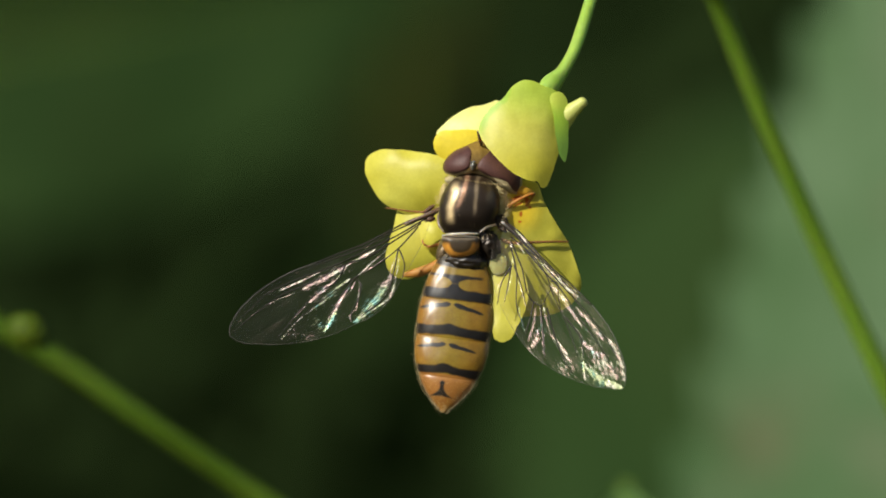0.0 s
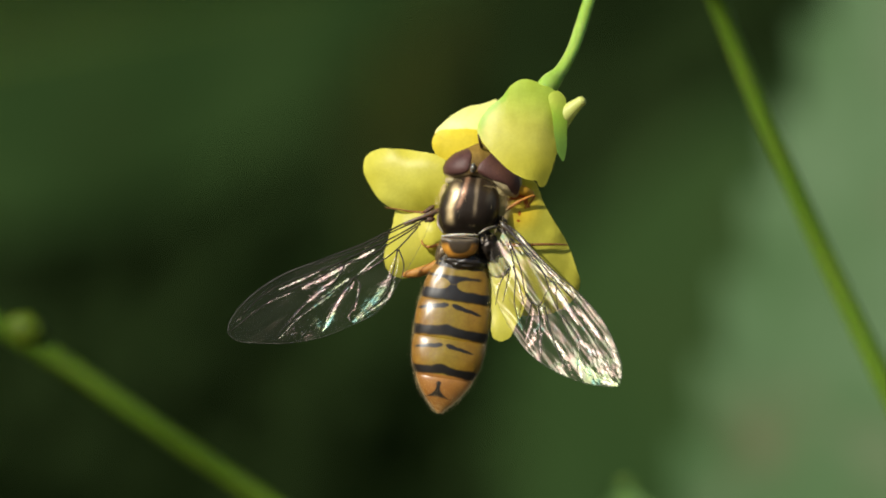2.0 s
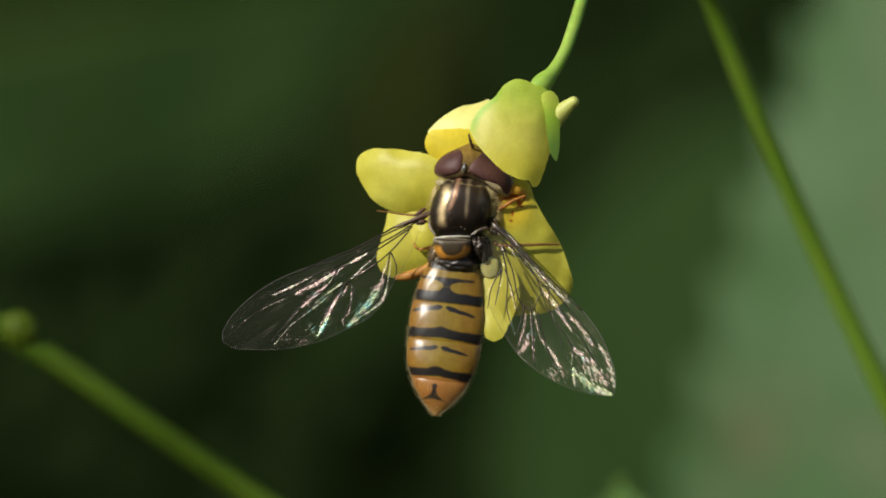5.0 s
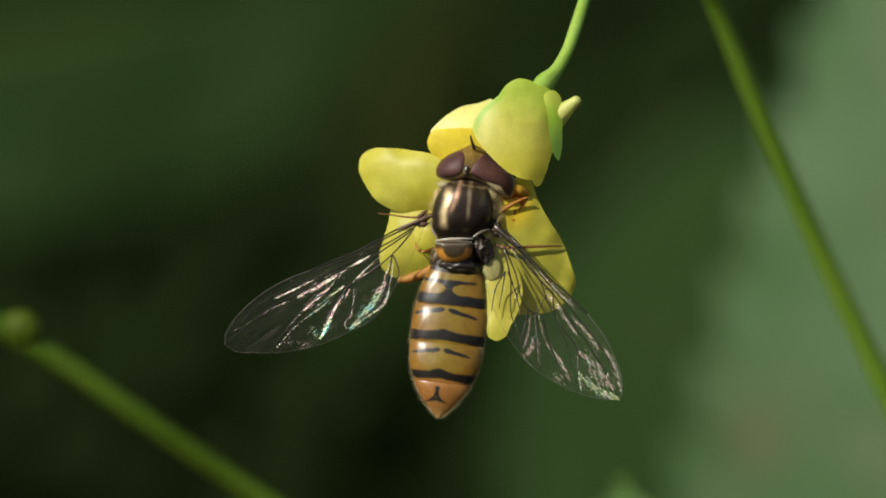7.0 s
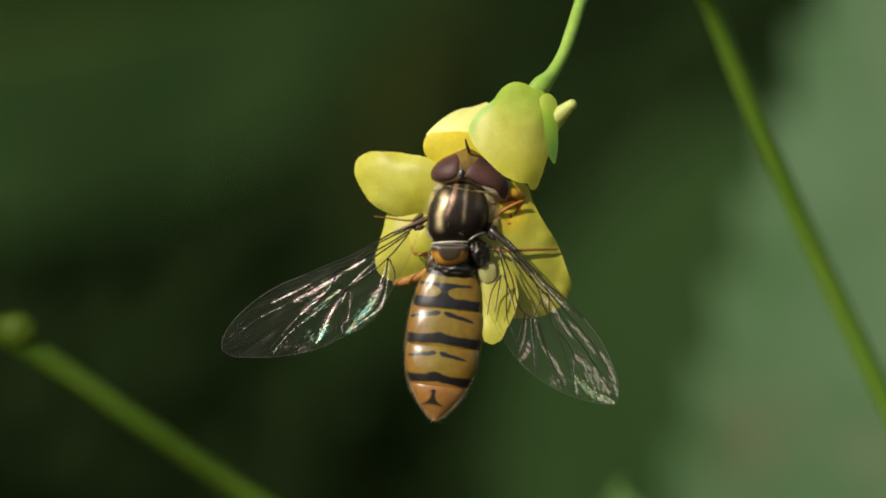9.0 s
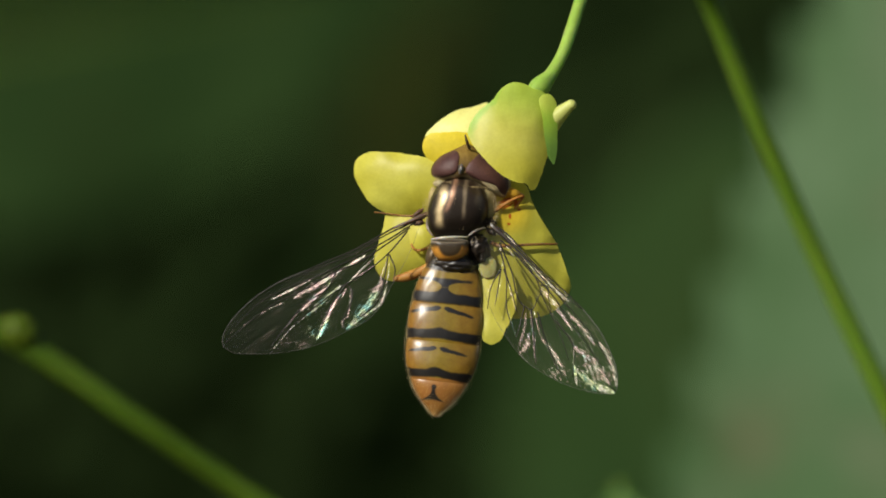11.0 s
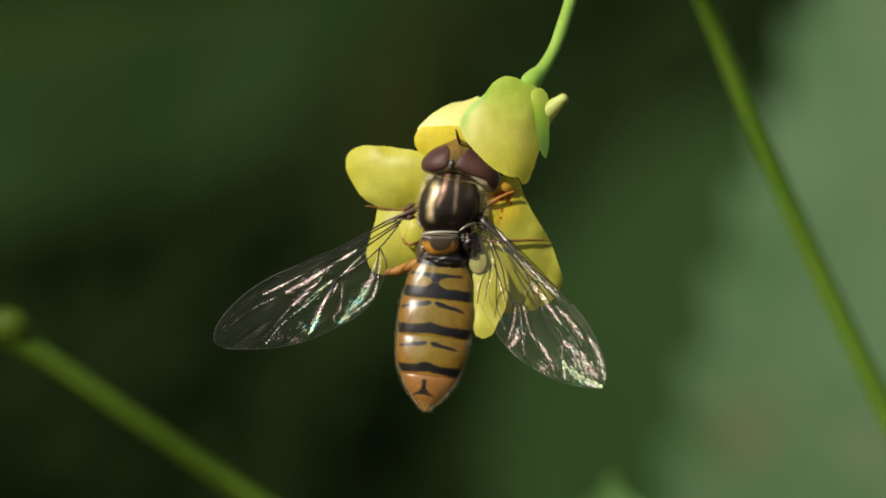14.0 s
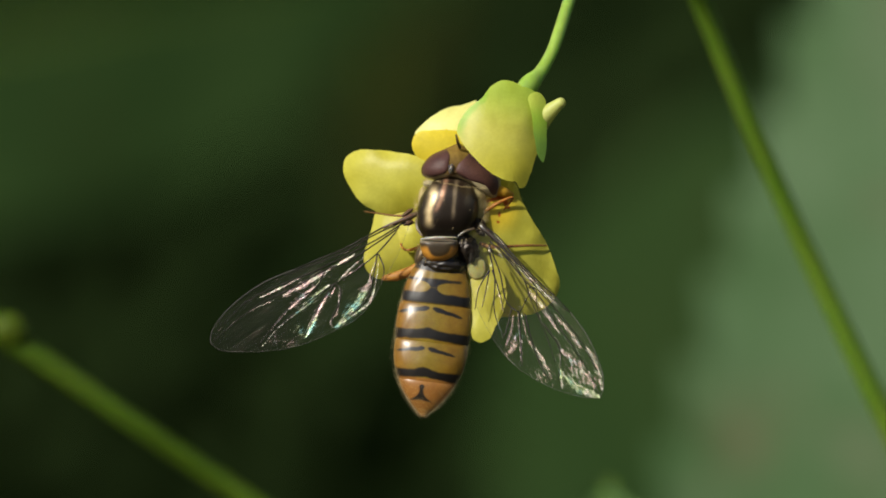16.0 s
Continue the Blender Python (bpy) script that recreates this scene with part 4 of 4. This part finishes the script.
    rod("trailing_edge", trail, 0.25, 0.28, WING_RIM)
    for line in veins:
        rod("vein", line, 1.5, 0.65)
    return w


def legs(fly):
    g = GRID
    amber, brown = (0.42, 0.20, 0.04), (0.20, 0.10, 0.03)

    def leg(points, radii, col, label):
        """Thigh, shin and foot, meeting at the third and fourth points."""
        def length(i, j, name, parent, text=""):
            line, size = spline([at(*p) for p in points], 41), spline([(r * g, 0, 0) for r in radii], 41)
            net = tube(line[i:j + 1], [r.x for r in size[i:j + 1]], 24, 10)
            return part(name, (*net, [col] * len(net[0])), LEG, parent, text)
        thigh = length(0, 20, "leg", fly, label)
        length(20, 32, "shin", thigh)
        length(32, 40, "foot", thigh)
    leg([(800, 445, 0.8), (770, 470, 0.75), (745, 481, 0.8), (722, 486, 0.9), (716, 487, 1.0)], [7, 8, 9, 6, 4], amber, "stout amber hind leg")
    leg([(800, 420, 0.9), (778, 432, 0.7), (756, 436, 0.8), (748, 428, 1.1), (749, 415, 1.4)], [4, 3, 2.2, 1.8, 1.4], amber, "thin amber middle leg")
    leg([(800, 360, 0.9), (770, 374, 0.8), (735, 375, 0.85), (705, 371, 0.85), (682, 368, 0.8)], [4, 3, 1.8, 1.4, 1.2], brown, "thin brown front leg")
    leg([(880, 420, 0.5), (905, 430, 0.0), (945, 429, 0.22), (975, 428, 0.44), (1006, 428, 0.85)], [4, 3, 2.6, 2.2, 1.5], brown, "thin brown middle leg")
    leg([(885, 375, 0.5), (905, 362, 0.12), (925, 350, 0.06), (945, 343, 0.15), (930, 365, 0.3)], [4.5, 3.6, 2.8, 2.2, 1.6], (0.36, 0.15, 0.025), "amber front leg reaching into the throat")
    leg([(850, 460, 0.7), (866, 490, 0.75), (870, 540, 0.8), (866, 580, 0.8), (864, 600, 0.8)], [7, 6, 4, 3, 2], brown, "dark hind leg under the abdomen")


def hoverfly():
    fly = thing("hoverfly", at(830, 390, 0.3), "orange and black banded hoverfly feeding, wings spread", "hoverfly")
    parts = {"fly": fly, "thorax": thorax(fly), "abdomen": abdomen(fly), "head": head(fly)}
    parts["wing_a"] = wing(
        fly, (762, 385),
        [(766, 376), (720, 393), (680, 414), (640, 434), (600, 449), (560, 465), (515, 482), (475, 504), (440, 532), (417, 558), (407, 578), (406, 594)],
        [(762, 392), (745, 435), (721, 478), (705, 504), (690, 530), (665, 556), (625, 576), (575, 597), (520, 608), (455, 609), (422, 605), (407, 595)],
        [[(760, 382), (700, 408), (640, 440), (590, 458), (540, 476)],
         [(755, 386), (712, 412), (650, 443), (590, 471), (530, 493), (470, 522), (430, 560)],
         [(745, 396), (700, 425), (650, 455), (612, 468), (560, 496), (500, 522), (452, 555), (411, 589)],
         [(740, 402), (705, 440), (660, 474), (628, 492), (590, 517), (553, 545), (512, 577)],
         [(612, 468), (595, 498), (560, 520), (530, 550), (490, 600)],
         [(628, 492), (600, 530), (585, 560), (574, 583)],
         [(628, 492), (637, 500), (634, 530), (622, 552), (622, 570)],
         [(705, 440), (697, 480), (685, 520), (640, 560)],
         [(707, 442), (716, 470), (712, 492)]],
        [(3.0, [(663, 442), (644, 454), (624, 464)], 0.45), (4.4, [(619, 467), (585, 487), (537, 512)], 0.58), (1.5, [(537, 512), (470, 542), (412, 588)], 0.45),
         (4.2, [(592, 498), (570, 515), (548, 535)], 0.58), (1.3, [(548, 535), (530, 552), (510, 575)], 0.5), (2.0, [(566, 482), (530, 499), (494, 515)], 0.45),
         (4.6, [(617, 495), (585, 522), (557, 545)], 0.25), (1.3, [(557, 545), (525, 570), (495, 604)], 0.45), (3.6, [(622, 500), (600, 535), (580, 570)], 0.64),
         (4.0, [(596, 548), (583, 572), (574, 586)], 0.05), (1.3, [(636, 500), (634, 528), (629, 552)], 0.5), (1.0, [(627, 550), (619, 560), (622, 570)], 0.5),
         (7.0, [(692, 489), (680, 507), (668, 527)], 0.68), (8.0, [(682, 508), (660, 538), (630, 570)], 0.04), (3.0, [(700, 497), (690, 525), (660, 549)], 0.45),
         (1.6, [(690, 438), (655, 468), (630, 492)], 0.45), (1.3, [(695, 448), (668, 468), (645, 481)], 0.5), (1.2, [(702, 452), (693, 475), (688, 490)], 0.45),
         (1.2, [(706, 455), (704, 475), (700, 492)], 0.45), (1.6, [(613, 474), (604, 484), (596, 494)], 0.55), (1.4, [(628, 500), (624, 508), (620, 516)], 0.5)],
        4.0, 17.0, [(545, 593, 14, 0.4, 0.5), (565, 575, 14, 0.45, 0.1), (520, 590, 14, 0.3, 0.6), (545, 468, 16, 0.2, 0.45), (670, 530, 18, 0.5, 0.05)], "clear spread wing with brown veins and a faint iridescent sheen", 1.0)
    parts["wing_b"] = wing(
        fly, (893, 398),
        [(897, 394), (920, 412), (945, 441), (980, 477), (1015, 508), (1048, 540), (1078, 580), (1097, 620), (1107, 655), (1106, 678), (1103, 688)],
        [(888, 405), (874, 432), (870, 470), (878, 520), (895, 560), (918, 598), (945, 630), (985, 658), (1030, 678), (1075, 688), (1103, 689)],
        [[(896, 398), (930, 432), (970, 472), (1010, 512), (1045, 540)],
         [(905, 410), (945, 450), (985, 495), (1030, 545), (1070, 595), (1096, 640)],
         [(920, 430), (960, 478), (990, 510), (1025, 562), (1065, 618), (1102, 685)],
         [(905, 420), (945, 455), (968, 490), (978, 520), (992, 550), (1010, 592), (1022, 630)],
         [(975, 498), (985, 500), (988, 522), (992, 548)],
         [(903, 425), (922, 470), (945, 535), (957, 541), (970, 520), (978, 508)],
         [(945, 535), (938, 565), (930, 590)],
         [(957, 541), (961, 590), (964, 637)],
         [(905, 440), (914, 480), (915, 545), (930, 586)],
         [(910, 470), (922, 505), (932, 545)],
         [(905, 470), (888, 500), (880, 540)],
         [(905, 470), (900, 500), (893, 535)],
         [(968, 545), (980, 590), (1000, 640), (1012, 660)],
         [(1000, 560), (1030, 605), (1028, 660)]],
        [(6.5, [(950, 456), (984, 490), (1022, 525)], 0.42), (4.0, [(979, 505), (1003, 540), (1028, 576)], 0.62), (3.5, [(975, 507), (988, 520), (1005, 533)], 0.5),
         (4.5, [(1020, 545), (1050, 578), (1066, 602)], 0.6), (9.0, [(1033, 607), (1062, 632), (1092, 668)], 0.68), (10.0, [(1036, 648), (1060, 670), (1097, 686)], 0.05),
         (3.0, [(1031, 606), (1031, 640), (1036, 678)], 0.15), (6.0, [(1076, 598), (1094, 630), (1105, 672)], 0.42), (2.0, [(962, 545), (968, 570), (974, 592)], 0.5),
         (4.0, [(974, 592), (998, 622), (1016, 656)], 0.6), (3.0, [(948, 548), (944, 575), (934, 606)], 0.66), (3.0, [(956, 548), (961, 590), (963, 632)], 0.7),
         (6.0, [(952, 585), (948, 605), (938, 616)], 0.7), (2.0, [(930, 615), (940, 625), (950, 634)], 0.45), (2.0, [(918, 496), (924, 520), (931, 544)], 0.4),
         (1.6, [(918, 545), (922, 565), (929, 586)], 0.05), (1.8, [(908, 484), (900, 508), (892, 534)], 0.45), (1.8, [(892, 490), (882, 508), (878, 538)], 0.45),
         (2.5, [(903, 395), (918, 412), (932, 430)], 0.45), (2.0, [(903, 430), (908, 450), (905, 475)], 0.45), (2.0, [(911, 425), (920, 437), (928, 447)], 0.45)],
        20.0, 0.0, [(1000, 655, 25, 0.4, 0.5), (1055, 600, 42, 0.3, 0.6), (1075, 655, 34, 0.5, 0.3), (1060, 640, 22, 0.6, 0.68), (884, 500, 14, 0.2, 0.45), (1030, 545, 20, 0.25, 0.6),
                    (950, 600, 16, 0.5, 0.7), (985, 505, 20, 0.3, 0.45)], "clear spread wing with brown veins and a pink-green iridescent sheen", 2.2, 0.68, 0.5)
    legs(fly)
    return parts


balsam = flower()
FLY = hoverfly()


# ---- movement ----
def motions():
    """The flower sways a little; the fly shifts on it, nods, and works its abdomen and wings."""
    k = GRID
    p = WHERE[balsam]
    walk(balsam, [(t, pose(p.x + u * k, p.y, p.z - v * k)) for t, u, v in FLOWER_SWAY])
    fly = FLY["fly"]
    p = WHERE[fly]
    walk(fly, [(t, pose(p.x + u * k, p.y, p.z - v * k, 0, turn, 0)) for t, u, v, turn in FLY_SHIFT])
    h = FLY["head"].location.copy()
    walk(FLY["head"], [(t, pose(h.x + u * k, h.y, h.z - v * k)) for t, u, v in HEAD_SHIFT])
    a = FLY["abdomen"].location.copy()
    walk(FLY["abdomen"], [(t, pose(*a, 0, turn, 0)) for t, turn in ABDOMEN_TURN])
    w = FLY["wing_a"].location.copy()
    walk(FLY["wing_a"], [(t, pose(*w, 0, turn, 0)) for t, turn in WING_A_TURN])
    w = FLY["wing_b"].location.copy()
    hinge = Vector((0.81, 0.0, 0.59))
    walk(FLY["wing_b"], [(t, Matrix.Translation(w) @ Matrix.Rotation(radians(turn), 4, "Y") @ Matrix.Rotation(radians(-lift), 4, hinge))
                         for t, turn, lift in WING_B_TURN])


motions()
